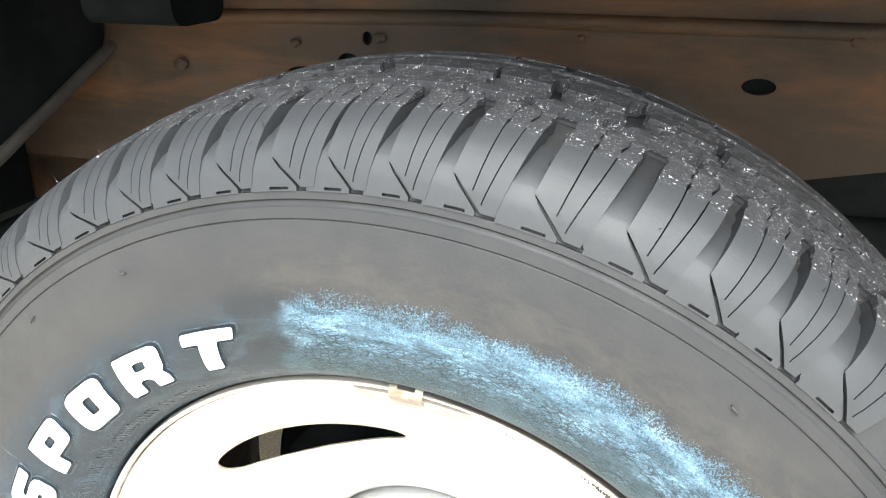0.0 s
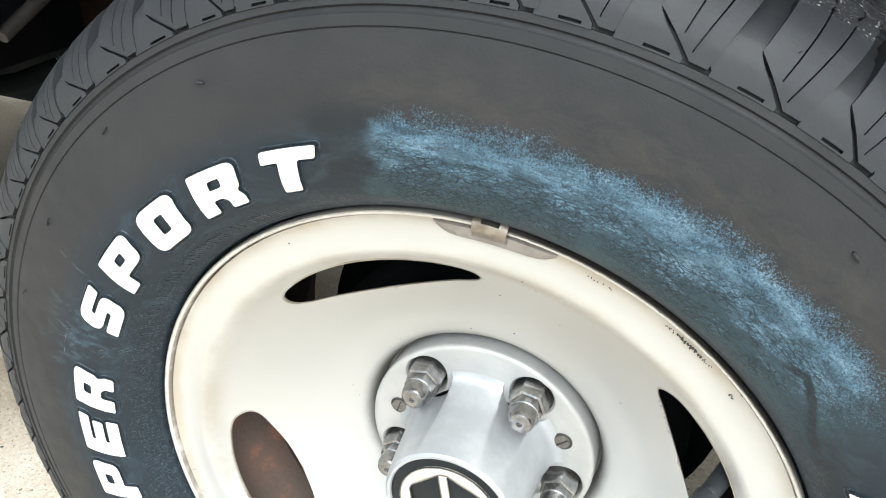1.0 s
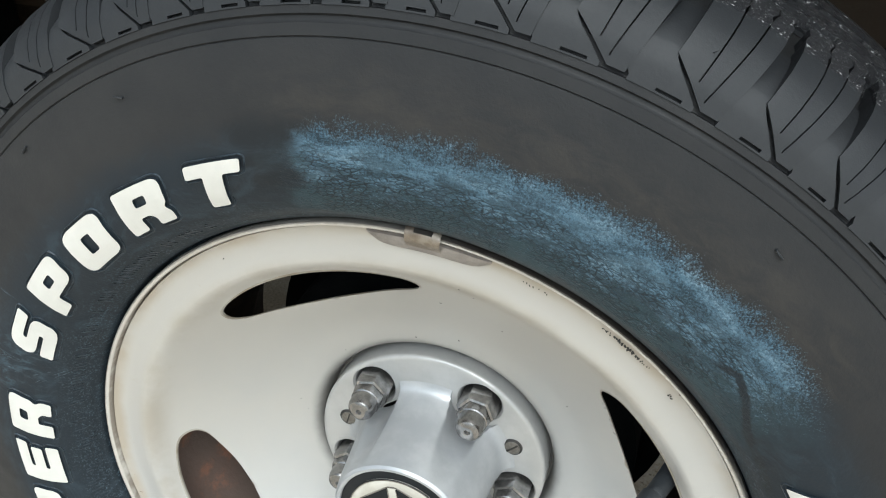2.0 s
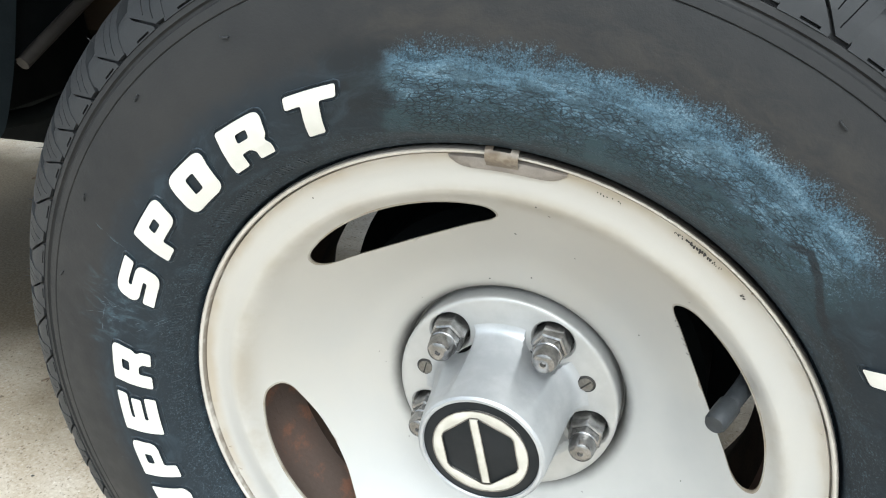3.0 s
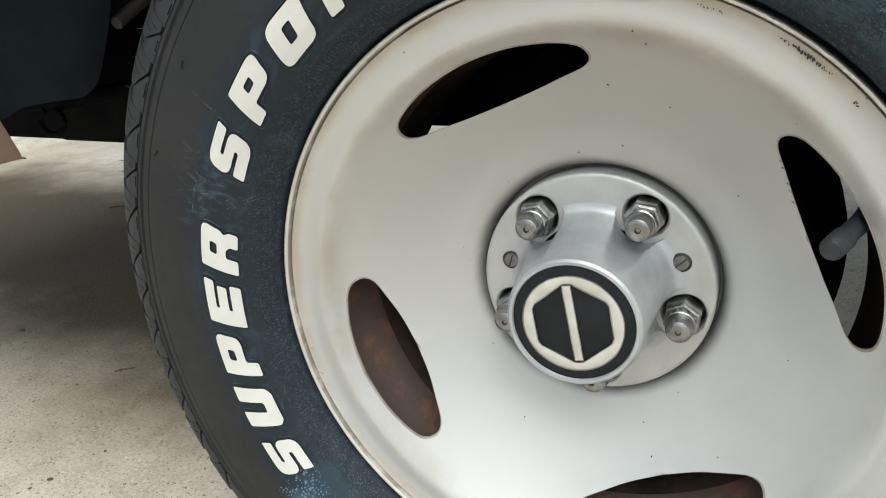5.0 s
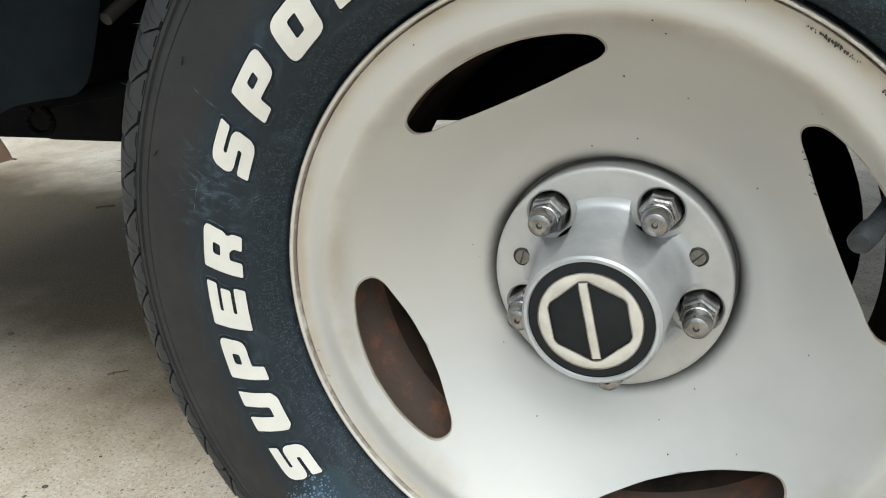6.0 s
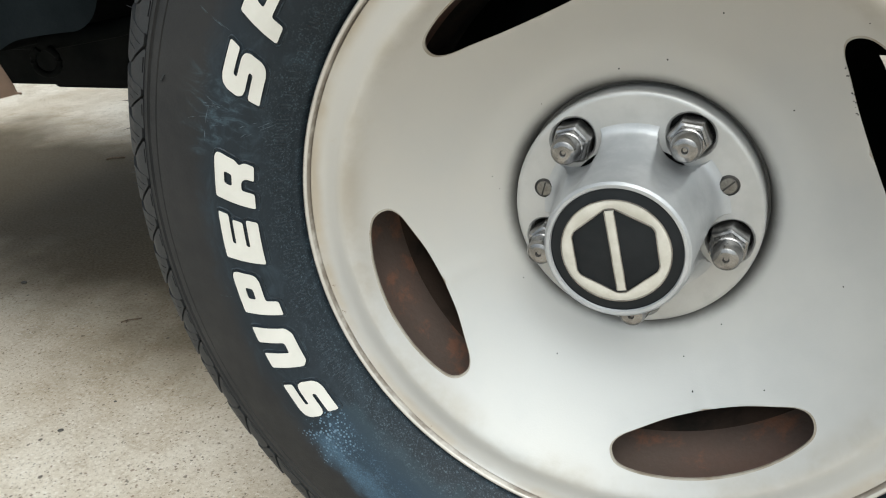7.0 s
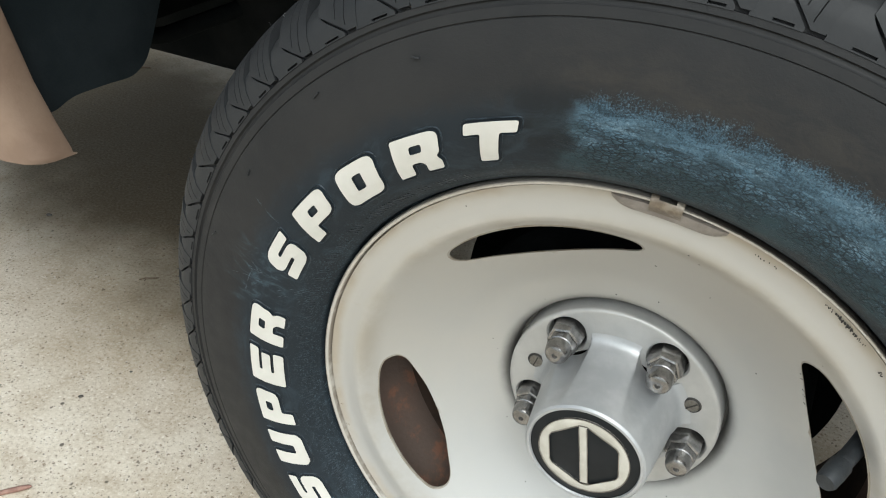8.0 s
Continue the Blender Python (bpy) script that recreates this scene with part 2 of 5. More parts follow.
def tread_material():
    """Smooth on the shoulder, torn where it has met the road, with glints painted on as pale specks."""
    n = Nodes("tread_rubber")
    torn = n.step(n.math("ADD", n.radius(), n.math("MULTIPLY", n.noise(60, 3), 0.002)), 0.3266, 0.3280)
    grit, big, shred = n.noise(700, 3, 0.7), n.noise(30, 5), n.noise(720, 3, 0.7, warp=0.5)
    color = n.mix(n.step(big, 0.3, 0.7), (0.0165, 0.0180, 0.0200), (0.0255, 0.0268, 0.0285))
    # pale specks on the torn rubber: glints put into the colour
    glint = n.math("MULTIPLY", torn, n.math("MULTIPLY", n.step(shred, 0.585, 0.650), n.step(n.noise(120, 3), 0.40, 0.60)))
    color = n.mix(n.math("MULTIPLY", torn, 0.7), color, (0.021, 0.021, 0.023))
    color = n.mix(n.math("MULTIPLY", glint, 0.8), color, (0.60, 0.60, 0.60))
    rough = n.math("SUBTRACT", n.math("ADD", 0.47, n.math("MULTIPLY", grit, 0.2)), n.math("MULTIPLY", torn, 0.10))
    height = n.math("ADD", n.math("MULTIPLY", grit, 0.08), n.math("MULTIPLY", n.math("MULTIPLY", shred, torn), 0.8))
    return n.surface(color, rough, 0.0, height, 0.0010, 0.33)


def rim_material():
    """Silver paint that has yellowed, dusty towards the outside, with chips along the edge."""
    n = Nodes("yellowed_silver_paint")
    r = n.radius()
    big, fine = n.noise(9, 5), n.noise(900, 2)
    base = n.mix(n.step(big, 0.3, 0.7), (0.430, 0.434, 0.430), (0.485, 0.487, 0.477))
    # upper half mixed towards a warmer tone
    high = n.step(n.math("ADD", n.axis(2), n.math("ADD", n.math("MULTIPLY", n.axis(0), -0.25), n.math("MULTIPLY", n.math("SUBTRACT", big, 0.5), 0.20))), -0.06, 0.12)
    base = n.mix(n.math("MULTIPLY", high, 0.62), base, (0.465, 0.432, 0.378))
    edge = n.step(n.math("ADD", r, n.math("MULTIPLY", big, 0.04)), 0.145, 0.200)
    base = n.mix(n.math("MULTIPLY", edge, 0.30), base, (0.560, 0.530, 0.480))
    stain = n.math("MULTIPLY", n.step(n.noise(55, 6, 0.75), 0.62, 0.75), n.step(r, 0.13, 0.19))
    base = n.mix(n.math("MULTIPLY", stain, 0.35), base, (0.42, 0.34, 0.22))
    crease = n.math("MULTIPLY", n.step(r, 0.154, 0.166), n.math("SUBTRACT", 1.0, n.step(r, 0.167, 0.176)))
    base = n.mix(n.math("MULTIPLY", crease, n.math("MULTIPLY", n.step(n.noise(16, 5, 0.65), 0.36, 0.70), 0.55)), base, (0.34, 0.292, 0.225))
    # dark ring at the hub cover: grime and the groove's shade in one colour
    grime_shade = n.math("MULTIPLY", n.math("SUBTRACT", 1.0, n.step(n.math("ADD", r, n.math("MULTIPLY", n.math("SUBTRACT", n.noise(45, 4), 0.5), 0.005)), 0.0755, 0.0862)), n.math("ADD", 0.55, n.math("MULTIPLY", n.noise(25, 3), 0.5)))
    base = n.mix(grime_shade, base, (0.085, 0.082, 0.076))
    tarnish = n.math("MULTIPLY", n.step(n.math("ADD", r, n.math("MULTIPLY", n.math("SUBTRACT", n.noise(40, 4), 0.5), 0.006)), 0.1820, 0.1885), n.step(n.noise(14, 4), 0.30, 0.62))
    base = n.mix(n.math("MULTIPLY", tarnish, 0.6), base, (0.37, 0.30, 0.21))
    chips = n.math("MULTIPLY", n.step(n.noise(150, 4, 0.7), 0.66, 0.70), n.step(r, 0.1865, 0.190))
    base = n.mix(chips, base, (0.13, 0.09, 0.06))
    rough = n.math("ADD", 0.46, n.math("MULTIPLY", big, 0.14))
    return n.surface(base, rough, 0.28, n.math("ADD", n.math("MULTIPLY", fine, 0.3), n.math("MULTIPLY", chips, -1.0)), 0.0002, 0.4)


def lip_material():
    """Painted rim edge, worn to bare metal and rust on one arc, with gap shade painted on its flank."""
    n = Nodes("worn_rim_edge")
    a = n.angle()
    worn = n.math("MULTIPLY", n.step(a, 20.0, 34.0), n.math("SUBTRACT", 1.0, n.step(a, 74.0, 90.0)))
    mid, fine = n.noise(120, 5, 0.7), n.noise(600, 3)
    color = n.mix(n.step(n.noise(20, 4), 0.4, 0.7), (0.60, 0.57, 0.52), (0.52, 0.49, 0.44))
    color = n.mix(n.math("MULTIPLY", worn, n.step(mid, 0.50, 0.56)), color, (0.70, 0.68, 0.64))
    color = n.mix(n.math("MULTIPLY", n.math("ADD", 0.15, n.math("MULTIPLY", worn, 0.85)), n.step(mid, 0.64, 0.70)), color, (0.12, 0.085, 0.06))
    # flank and seam darkened: shade of the gaps put into the colour, with rust
    side = n.step(n.math("ADD", n.radius(), n.math("MULTIPLY", n.math("SUBTRACT", mid, 0.5), 0.0016)), 0.1924, 0.1932)
    color = n.mix(n.math("MULTIPLY", side, n.math("ADD", 0.55, n.math("MULTIPLY", worn, 0.4))), color, (0.040, 0.032, 0.026))
    seam = n.math("MULTIPLY", n.math("SUBTRACT", 1.0, n.step(n.radius(), 0.1910, 0.1914)), n.step(n.noise(30, 4, 0.7), 0.36, 0.60))
    color = n.mix(n.math("MULTIPLY", seam, 0.7), color, (0.16, 0.12, 0.085))
    return n.surface(color, n.math("ADD", 0.3, n.math("MULTIPLY", mid, 0.25)), 0.35, fine, 0.0002)


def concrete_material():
    """Pale concrete: sand grain, light and brown stone specks, a few dark bits, dirt in large soft patches and a dark
    patch of oil stain and painted vehicle shade.
    """
    n = Nodes("exposed_concrete")
    sand, grain, pit = n.noise(210, 4, 0.75), n.noise(520, 2, 0.5), n.noise(125, 4, 0.65)
    big, mid = n.noise(1.7, 6), n.noise(7, 6, 0.65)
    base = n.mix(n.step(big, 0.3, 0.7), (0.66, 0.592, 0.490), (0.74, 0.678, 0.580))
    base = n.mix(n.math("MULTIPLY", n.step(n.noise(2.3, 5, 0.6, warp=0.6), 0.46, 0.66), 0.30), base, (0.33, 0.245, 0.145))
    base = n.mix(n.math("MULTIPLY", n.step(mid, 0.42, 0.70), 0.55), base, (0.40, 0.315, 0.210))
    base = n.mix(n.math("MULTIPLY", n.step(n.noise(19, 5, 0.7, warp=0.5), 0.48, 0.70), 0.50), base, (0.40, 0.32, 0.225))
    base = n.mix(n.math("MULTIPLY", n.step(sand, 0.50, 0.66), 0.50), base, (0.80, 0.755, 0.68))
    base = n.mix(n.math("MULTIPLY", n.math("SUBTRACT", 1.0, n.step(sand, 0.34, 0.47)), 0.60), base, (0.30, 0.245, 0.185))
    bent = n.add("ShaderNodeVectorMath", operation="ADD")      # uneven outlines for the stone specks
    wob = n.add("ShaderNodeTexNoise")
    n.put(n.coords(), wob.inputs["Vector"])
    wob.inputs["Scale"].default_value = 260
    small = n.add("ShaderNodeVectorMath", operation="SCALE")
    n.put(wob.outputs["Color"], small.inputs[0])
    small.inputs["Scale"].default_value = 0.0045
    n.put(n.coords(), bent.inputs[0])
    n.put(small.outputs[0], bent.inputs[1])
    bent = bent.outputs[0]
    hue = n.noise(90, 2, 0.5)
    for scale, low, high, mask, tone in ((70, 0.10, 0.15, 0.50, 0.8), (115, 0.15, 0.21, 0.47, 0.75), (190, 0.17, 0.25, 0.46, 0.65)):
        bit = n.math("MULTIPLY", n.math("SUBTRACT", 1.0, n.step(n.voronoi(scale, at=bent), low, high)), n.step(n.noise(scale * 0.45, 2, 0.5), mask, mask + 0.05))
        base = n.mix(n.math("MULTIPLY", bit, tone), base, n.mix(n.step(hue, 0.42, 0.60), (0.085, 0.070, 0.058), (0.235, 0.165, 0.115)))
    pale = n.math("MULTIPLY", n.math("SUBTRACT", 1.0, n.step(n.voronoi(135, at=bent), 0.16, 0.24)), n.step(pit, 0.50, 0.56))
    base = n.mix(n.math("MULTIPLY", pale, 0.6), base, (0.84, 0.80, 0.73))
    base = n.mix(n.math("MULTIPLY", n.step(grain, 0.66, 0.71), 0.6), base, (0.17, 0.135, 0.10))
    # brown-black patch: the vehicle's shade mixed into the oil stain's colour
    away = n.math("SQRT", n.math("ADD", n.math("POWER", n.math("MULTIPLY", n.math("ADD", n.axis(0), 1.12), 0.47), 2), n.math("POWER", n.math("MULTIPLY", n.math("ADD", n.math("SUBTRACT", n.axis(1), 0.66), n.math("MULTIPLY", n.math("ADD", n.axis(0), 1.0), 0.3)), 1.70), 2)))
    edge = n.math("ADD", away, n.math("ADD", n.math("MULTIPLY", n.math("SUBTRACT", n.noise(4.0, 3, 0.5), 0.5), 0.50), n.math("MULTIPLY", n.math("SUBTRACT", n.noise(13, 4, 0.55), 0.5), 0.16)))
    oil_shade = n.math("SUBTRACT", 1.0, n.step(edge, 0.30, 0.74))
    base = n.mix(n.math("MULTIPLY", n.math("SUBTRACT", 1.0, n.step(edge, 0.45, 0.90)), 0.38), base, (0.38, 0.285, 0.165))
    base = n.mix(n.math("MULTIPLY", oil_shade, n.math("SUBTRACT", 1.12, n.math("MULTIPLY", sand, 0.40))), base, (0.078, 0.057, 0.029))
    dots = n.math("MULTIPLY", n.math("SUBTRACT", 1.0, n.step(n.voronoi(34), 0.06, 0.11)), n.step(n.noise(23, 2), 0.54, 0.60))
    base = n.mix(n.math("MULTIPLY", dots, 0.85), base, (0.06, 0.048, 0.038))
    return n.surface(base, 0.85, 0.0, n.math("ADD", sand, grain), 0.0004, 0.3)


def rusty_material(name, steel, rust, dust):
    n = Nodes(name)
    big, mid, fine = n.noise(5, 6), n.noise(28, 6, 0.7), n.noise(300, 3)
    base = n.mix(n.step(big, 0.35, 0.6), steel, dust)
    base = n.mix(n.step(mid, 0.52, 0.68), base, rust)
    return n.surface(base, n.math("ADD", 0.6, n.math("MULTIPLY", fine, 0.3)), 0.0, n.math("ADD", mid, n.math("MULTIPLY", fine, 0.3)), 0.0012)


def well_material():
    """Old brown paint with dust and long soft streaks of rust."""
    n = Nodes("well_rust")
    long = n.add("ShaderNodeMapping")
    n.put(n.coords(), long.inputs[0])
    long.inputs["Scale"].default_value = (0.35, 1, 1.6)
    streak, mid, fine = n.noise(11, 6, 0.6, long.outputs[0], 0.4), n.noise(30, 6, 0.65), n.noise(420, 3)
    base = n.mix(n.step(n.noise(6, 5), 0.35, 0.65), (0.015, 0.010, 0.006), (0.030, 0.020, 0.012))
    base = n.mix(n.math("MULTIPLY", n.step(streak, 0.46, 0.68), 0.75), base, (0.085, 0.036, 0.012))
    base = n.mix(n.math("MULTIPLY", n.step(mid, 0.50, 0.72), 0.5), base, (0.040, 0.031, 0.020))
    return n.surface(base, n.math("ADD", 0.55, n.math("MULTIPLY", fine, 0.3)), 0.0, n.math("ADD", mid, n.math("MULTIPLY", fine, 0.3)), 0.0009, 0.3)


M_RUBBER = rubber_material()
M_TREAD = tread_material()
M_RIDGE = plain("rubbed_rubber_ridge", (0.012, 0.017, 0.022), (0.035, 0.048, 0.060), 260, 0.45, fine=800, depth=0.0003, spec=0.3)
M_RIM = rim_material()
M_GRIME = plain("grimy_window_edge", (0.34, 0.315, 0.27), (0.22, 0.18, 0.135), 45, 0.5, 0.1, 500, 0.0003)
M_LETTER = plain("letter_white_rubber", (0.585, 0.568, 0.520), (0.635, 0.617, 0.570), 35, 0.55, fine=700, depth=0.0001)
M_BARREL = rusty_material("barrel_rust", (0.125, 0.070, 0.052), (0.175, 0.082, 0.050), (0.085, 0.060, 0.048))
M_DEEP = plain("brake_soot", (0.016, 0.013, 0.011), (0.045, 0.030, 0.022), 30, 0.85, spec=0.2)
M_HUB = plain("hub_silver_paint", (0.405, 0.417, 0.430), (0.510, 0.520, 0.530), 30, 0.43, 0.5, 1200, 0.0001)
M_PLATE = plain("dusty_hub_paint", (0.44, 0.44, 0.432), (0.50, 0.50, 0.49), 40, 0.42, 0.5, 900, 0.0001)
M_NUT = plain("zinc_nut", (0.22, 0.215, 0.21), (0.40, 0.39, 0.38), 110, 0.22, 0.95, 500, 0.00003)
M_LIP = lip_material()
M_PEBBLE = plain("dark_pebble", (0.05, 0.045, 0.04), (0.11, 0.10, 0.09), 300, 0.8)
M_TWIG = plain("dry_twig_bark", (0.10, 0.07, 0.045), (0.17, 0.12, 0.08), 200, 0.8)
M_STALK = plain("pink_brown_stalk", (0.24, 0.13, 0.10), (0.34, 0.20, 0.155), 160, 0.6)
M_SCREW = plain("dull_screw_steel", (0.15, 0.142, 0.128), (0.24, 0.23, 0.21), 300, 0.36, 0.8, 700, 0.0001)
M_SCRAPE = plain("pale_scrape", (0.040, 0.055, 0.070), (0.11, 0.14, 0.17), 300, 0.7, fine=900)
M_BLACK = plain("cap_black_enamel", (0.007, 0.009, 0.011), (0.011, 0.013, 0.015), 50, 0.42, 0.0, 900, 0.0001, 0.25)
M_CREAM = plain("cap_cream_enamel", (0.46, 0.435, 0.375), (0.56, 0.535, 0.475), 70, 0.4, 0.0, 900, 0.0001)
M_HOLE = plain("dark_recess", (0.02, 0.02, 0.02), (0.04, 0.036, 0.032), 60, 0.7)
M_LEAD = plain("lead_weight", (0.24, 0.215, 0.195), (0.33, 0.30, 0.27), 70, 0.5, 0.4, 500, 0.0004)
M_CLIP = plain("clip_steel", (0.34, 0.30, 0.25), (0.22, 0.18, 0.14), 150, 0.38, 0.7, 500, 0.0002)
M_VALVE = plain("valve_rubber", (0.016, 0.019, 0.022), (0.030, 0.034, 0.038), 90, 0.55)
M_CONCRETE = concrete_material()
M_BODY = plain("beige_body_paint", (0.215, 0.145, 0.104), (0.27, 0.190, 0.138), 22, 0.5, 0.0, 300, 0.0002)
M_FLAP = plain("black_flap_rubber", (0.0095, 0.0150, 0.0180), (0.0185, 0.0255, 0.0295), 12, 0.68, spec=0.3)
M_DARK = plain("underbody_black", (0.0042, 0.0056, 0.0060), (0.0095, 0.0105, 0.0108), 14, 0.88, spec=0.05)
M_WELL = well_material()
M_ROD = plain("dusty_steel_rod", (0.028, 0.024, 0.021), (0.044, 0.039, 0.034), 20, 0.6, 0.1)


# ---- mesh helpers ----
def part(name, bm, material, parent=None, label="", smooth=40.0):
    """Links a bmesh as one mesh object under a thing or a part."""
    data = bpy.data.meshes.new(name)
    bm.normal_update()
    for f in bm.faces:
        f.smooth = smooth > 0
    if smooth > 0:
        for e in bm.edges:
            if len(e.link_faces) == 2 and e.calc_face_angle(0.0) > radians(smooth):
                e.smooth = False
    bm.to_mesh(data)
    bm.free()
    data.materials.append(material)
    ob = new(name, data)
    ob.parent = parent
    return tagged(ob, label)


def again(ob, m, parent):
    """Another object on the same mesh."""
    made = new(ob.name.split(".")[0], ob.data)
    made.parent, made.matrix_basis = parent, m
    return made


def polar(r, deg, y=0.0):
    return Vector((r * math.cos(radians(deg)), y, r * math.sin(radians(deg))))


def turned(deg):
    """A turn about the axle, anticlockwise as seen from outside."""
    return Matrix.Rotation(radians(-deg), 4, "Y")


def revolve(bm, profile, angles=None, n=160, close=True):
    """Sweeps (r, y) points about the axle."""
    angles = angles or [360 * i / n for i in range(n)]
    rings = [[bm.verts.new(polar(r, a, y)) for a in angles] for r, y in profile]
    m = len(angles)
    for one, two in zip(rings, rings[1:]):
        for i in range(m if close else m - 1):
            bm.faces.new((one[i], one[(i + 1) % m], two[(i + 1) % m], two[i]))
    return rings


def relief(bm, where, us, vs, keep, depth):
    """A patch of cells (u, v) on the surface where(u, v, h); cells that keep() refuses are left out, and all free edges get walls of that depth."""
    top, low = {}, {}

    def vert(store, i, j, h):
        if (i, j) not in store:
            store[i, j] = bm.verts.new(where(us[i], vs[j], h))
        return store[i, j]

    cells = {(i, j) for i in range(len(us) - 1) for j in range(len(vs) - 1) if keep((us[i] + us[i + 1]) / 2, (vs[j] + vs[j + 1]) / 2)}
    for i, j in cells:
        bm.faces.new([vert(top, *k, 0.0) for k in ((i, j), (i + 1, j), (i + 1, j + 1), (i, j + 1))])
        for (a, b), side in ((((i, j), (i + 1, j)), (i, j - 1)), (((i + 1, j), (i + 1, j + 1)), (i + 1, j)),
                             (((i + 1, j + 1), (i, j + 1)), (i, j + 1)), (((i, j + 1), (i, j)), (i - 1, j))):
            if side not in cells:
                bm.faces.new((vert(top, *a, 0.0), vert(low, *a, -depth), vert(low, *b, -depth), vert(top, *b, 0.0)))
    bmesh.ops.recalc_face_normals(bm, faces=bm.faces[:])


def box(bm, x0, x1, y0, y1, z0, z1, bevel=0.0):
    made = bmesh.ops.create_cube(bm, size=1.0, matrix=Matrix.LocRotScale(((x0 + x1) / 2, (y0 + y1) / 2, (z0 + z1) / 2), None, (x1 - x0, y1 - y0, z1 - z0)))
    if bevel:
        edges = {e for v in made["verts"] for e in v.link_edges}
        bmesh.ops.bevel(bm, geom=list(edges), offset=bevel, segments=3, affect="EDGES", profile=0.5)


def tube(bm, points, radius, n=12):
    """A round bar along points, with closed ends."""
    rings = []
    for i, p in enumerate(points):
        p = Vector(p)
        d = (Vector(points[min(i + 1, len(points) - 1)]) - Vector(points[max(i - 1, 0)])).normalized()
        turn = d.to_track_quat("Z", "Y").to_matrix()
        rings.append([bm.verts.new(p + turn @ Vector((radius * math.cos(2 * math.pi * k / n), radius * math.sin(2 * math.pi * k / n), 0))) for k in range(n)])
    for a, b in zip(rings, rings[1:]):
        for k in range(n):
            bm.faces.new((a[k], a[(k + 1) % n], b[(k + 1) % n], b[k]))
    bm.faces.new(rings[0][::-1]), bm.faces.new(rings[-1])


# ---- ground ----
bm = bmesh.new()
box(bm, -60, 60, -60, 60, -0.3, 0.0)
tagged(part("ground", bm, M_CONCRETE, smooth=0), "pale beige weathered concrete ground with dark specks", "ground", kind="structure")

# loose bits on the ground
def build_pebble(x, y, size):
    rng = random.Random(int(size * 1e6))
    bm = bmesh.new()
    bmesh.ops.create_icosphere(bm, subdivisions=2, radius=size, matrix=Matrix.Diagonal((1.3, 0.85, 0.55, 1)))
    for v in bm.verts:
        v.co *= rng.uniform(0.82, 1.1)
    for v in bm.verts:
        v.co.z = max(v.co.z, -0.4 * size)
    pebble = part("pebble", bm, M_PEBBLE, None, "small dark grey stone lying on the concrete", 30)
    pebble.matrix_basis = pose(x, y, 0.4 * size - 0.0002, 0, 0, 40 * rng.random())
    return tagged(pebble, "small dark grey stone lying on the concrete", "pebble", "loose stones on the concrete")


for x, y, size in ((-0.6225, 0.0785, 0.0028), (-0.992, 0.355, 0.0040), (-0.603, 0.141, 0.0017)):
    build_pebble(x, y, size)
bm = bmesh.new()
tube(bm, [(-0.737, 0.294, 0.0012), (-0.731, 0.301, 0.0022), (-0.724, 0.305, 0.0018), (-0.716, 0.312, 0.0012)], 0.0010, 8)
tube(bm, [(-0.730, 0.3015, 0.0020), (-0.727, 0.296, 0.0032), (-0.726, 0.293, 0.0030)], 0.0006, 6)
tagged(part("dry_twig", bm, M_TWIG), "thin dry brown twig lying on the concrete", "twig")
bm = bmesh.new()
tube(bm, [(-1.360, 0.914, 0.0020), (-1.350, 0.926, 0.0034), (-1.339, 0.929, 0.0026), (-1.325, 0.938, 0.0020)], 0.0020, 8)
tagged(part("dry_twig", bm, M_TWIG), "short dark twig lying on pale concrete under the vehicle", "twig")
bm = bmesh.new()
rings = []
for f, r in ((0.0, 0.0012), (0.12, 0.0022), (0.45, 0.0029), (0.8, 0.0031), (0.95, 0.0024), (1.0, 0.0010)):
    p = Vector((-0.600, -0.088, 0.003)).lerp(Vector((-0.5605, -0.0455, 0.0031)), f)
    rings.append([bm.verts.new(p + Vector((0.73 * r * math.cos(k * math.pi / 5), -0.68 * r * math.cos(k * math.pi / 5), r * math.sin(k * math.pi / 5)))) for k in range(10)])
for one, two in zip(rings, rings[1:]):
    for k in range(10):
        bm.faces.new((one[k], one[(k + 1) % 10], two[(k + 1) % 10], two[k]))
bm.faces.new(rings[0]), bm.faces.new(rings[-1])
bmesh.ops.recalc_face_normals(bm, faces=bm.faces[:])
tagged(part("dry_stalk", bm, M_STALK), "pinkish-brown dry plant stalk lying on the concrete", "stalk")

# ---- the wheel ----
wheel = tagged(new("wheel"), "off-road wheel with white-lettered black tyre and yellowed silver steel rim", "wheel")
wheel.matrix_basis = Matrix.Translation((0, 0, HUB)) @ turned(ROLL)

# tyre: profile as (radius, distance along the axle)
BEAD = [(0.183, 0.004), (0.190, -0.004), (0.1946, -0.0055), (0.1957, -0.0095), (0.1963, -0.0162), (0.1975, -0.0182), (0.1990, -0.0196), (0.1996, -0.0216), (0.2006, -0.0226), (0.2012, -0.0232),
        (0.2040, -0.0275), (0.208, -0.032), (0.214, -0.0365), (0.221, -0.040), (0.228, -0.0422),
        (0.236, -0.0435), (0.246, -0.0440), (0.256, -0.0435), (0.266, -0.0423), (0.276, -0.0403), (0.2828, -0.0389), (0.2835, -0.0387), (0.2840, -0.0380), (0.2846, -0.0386), (0.2860, -0.0383),
        (0.2891, -0.0375), (0.2897, -0.0363), (0.2903, -0.0357), (0.2914, -0.0354), (0.2920, -0.0358), (0.2925, -0.0366), (0.2940, -0.0362), (0.2954, -0.0358)]
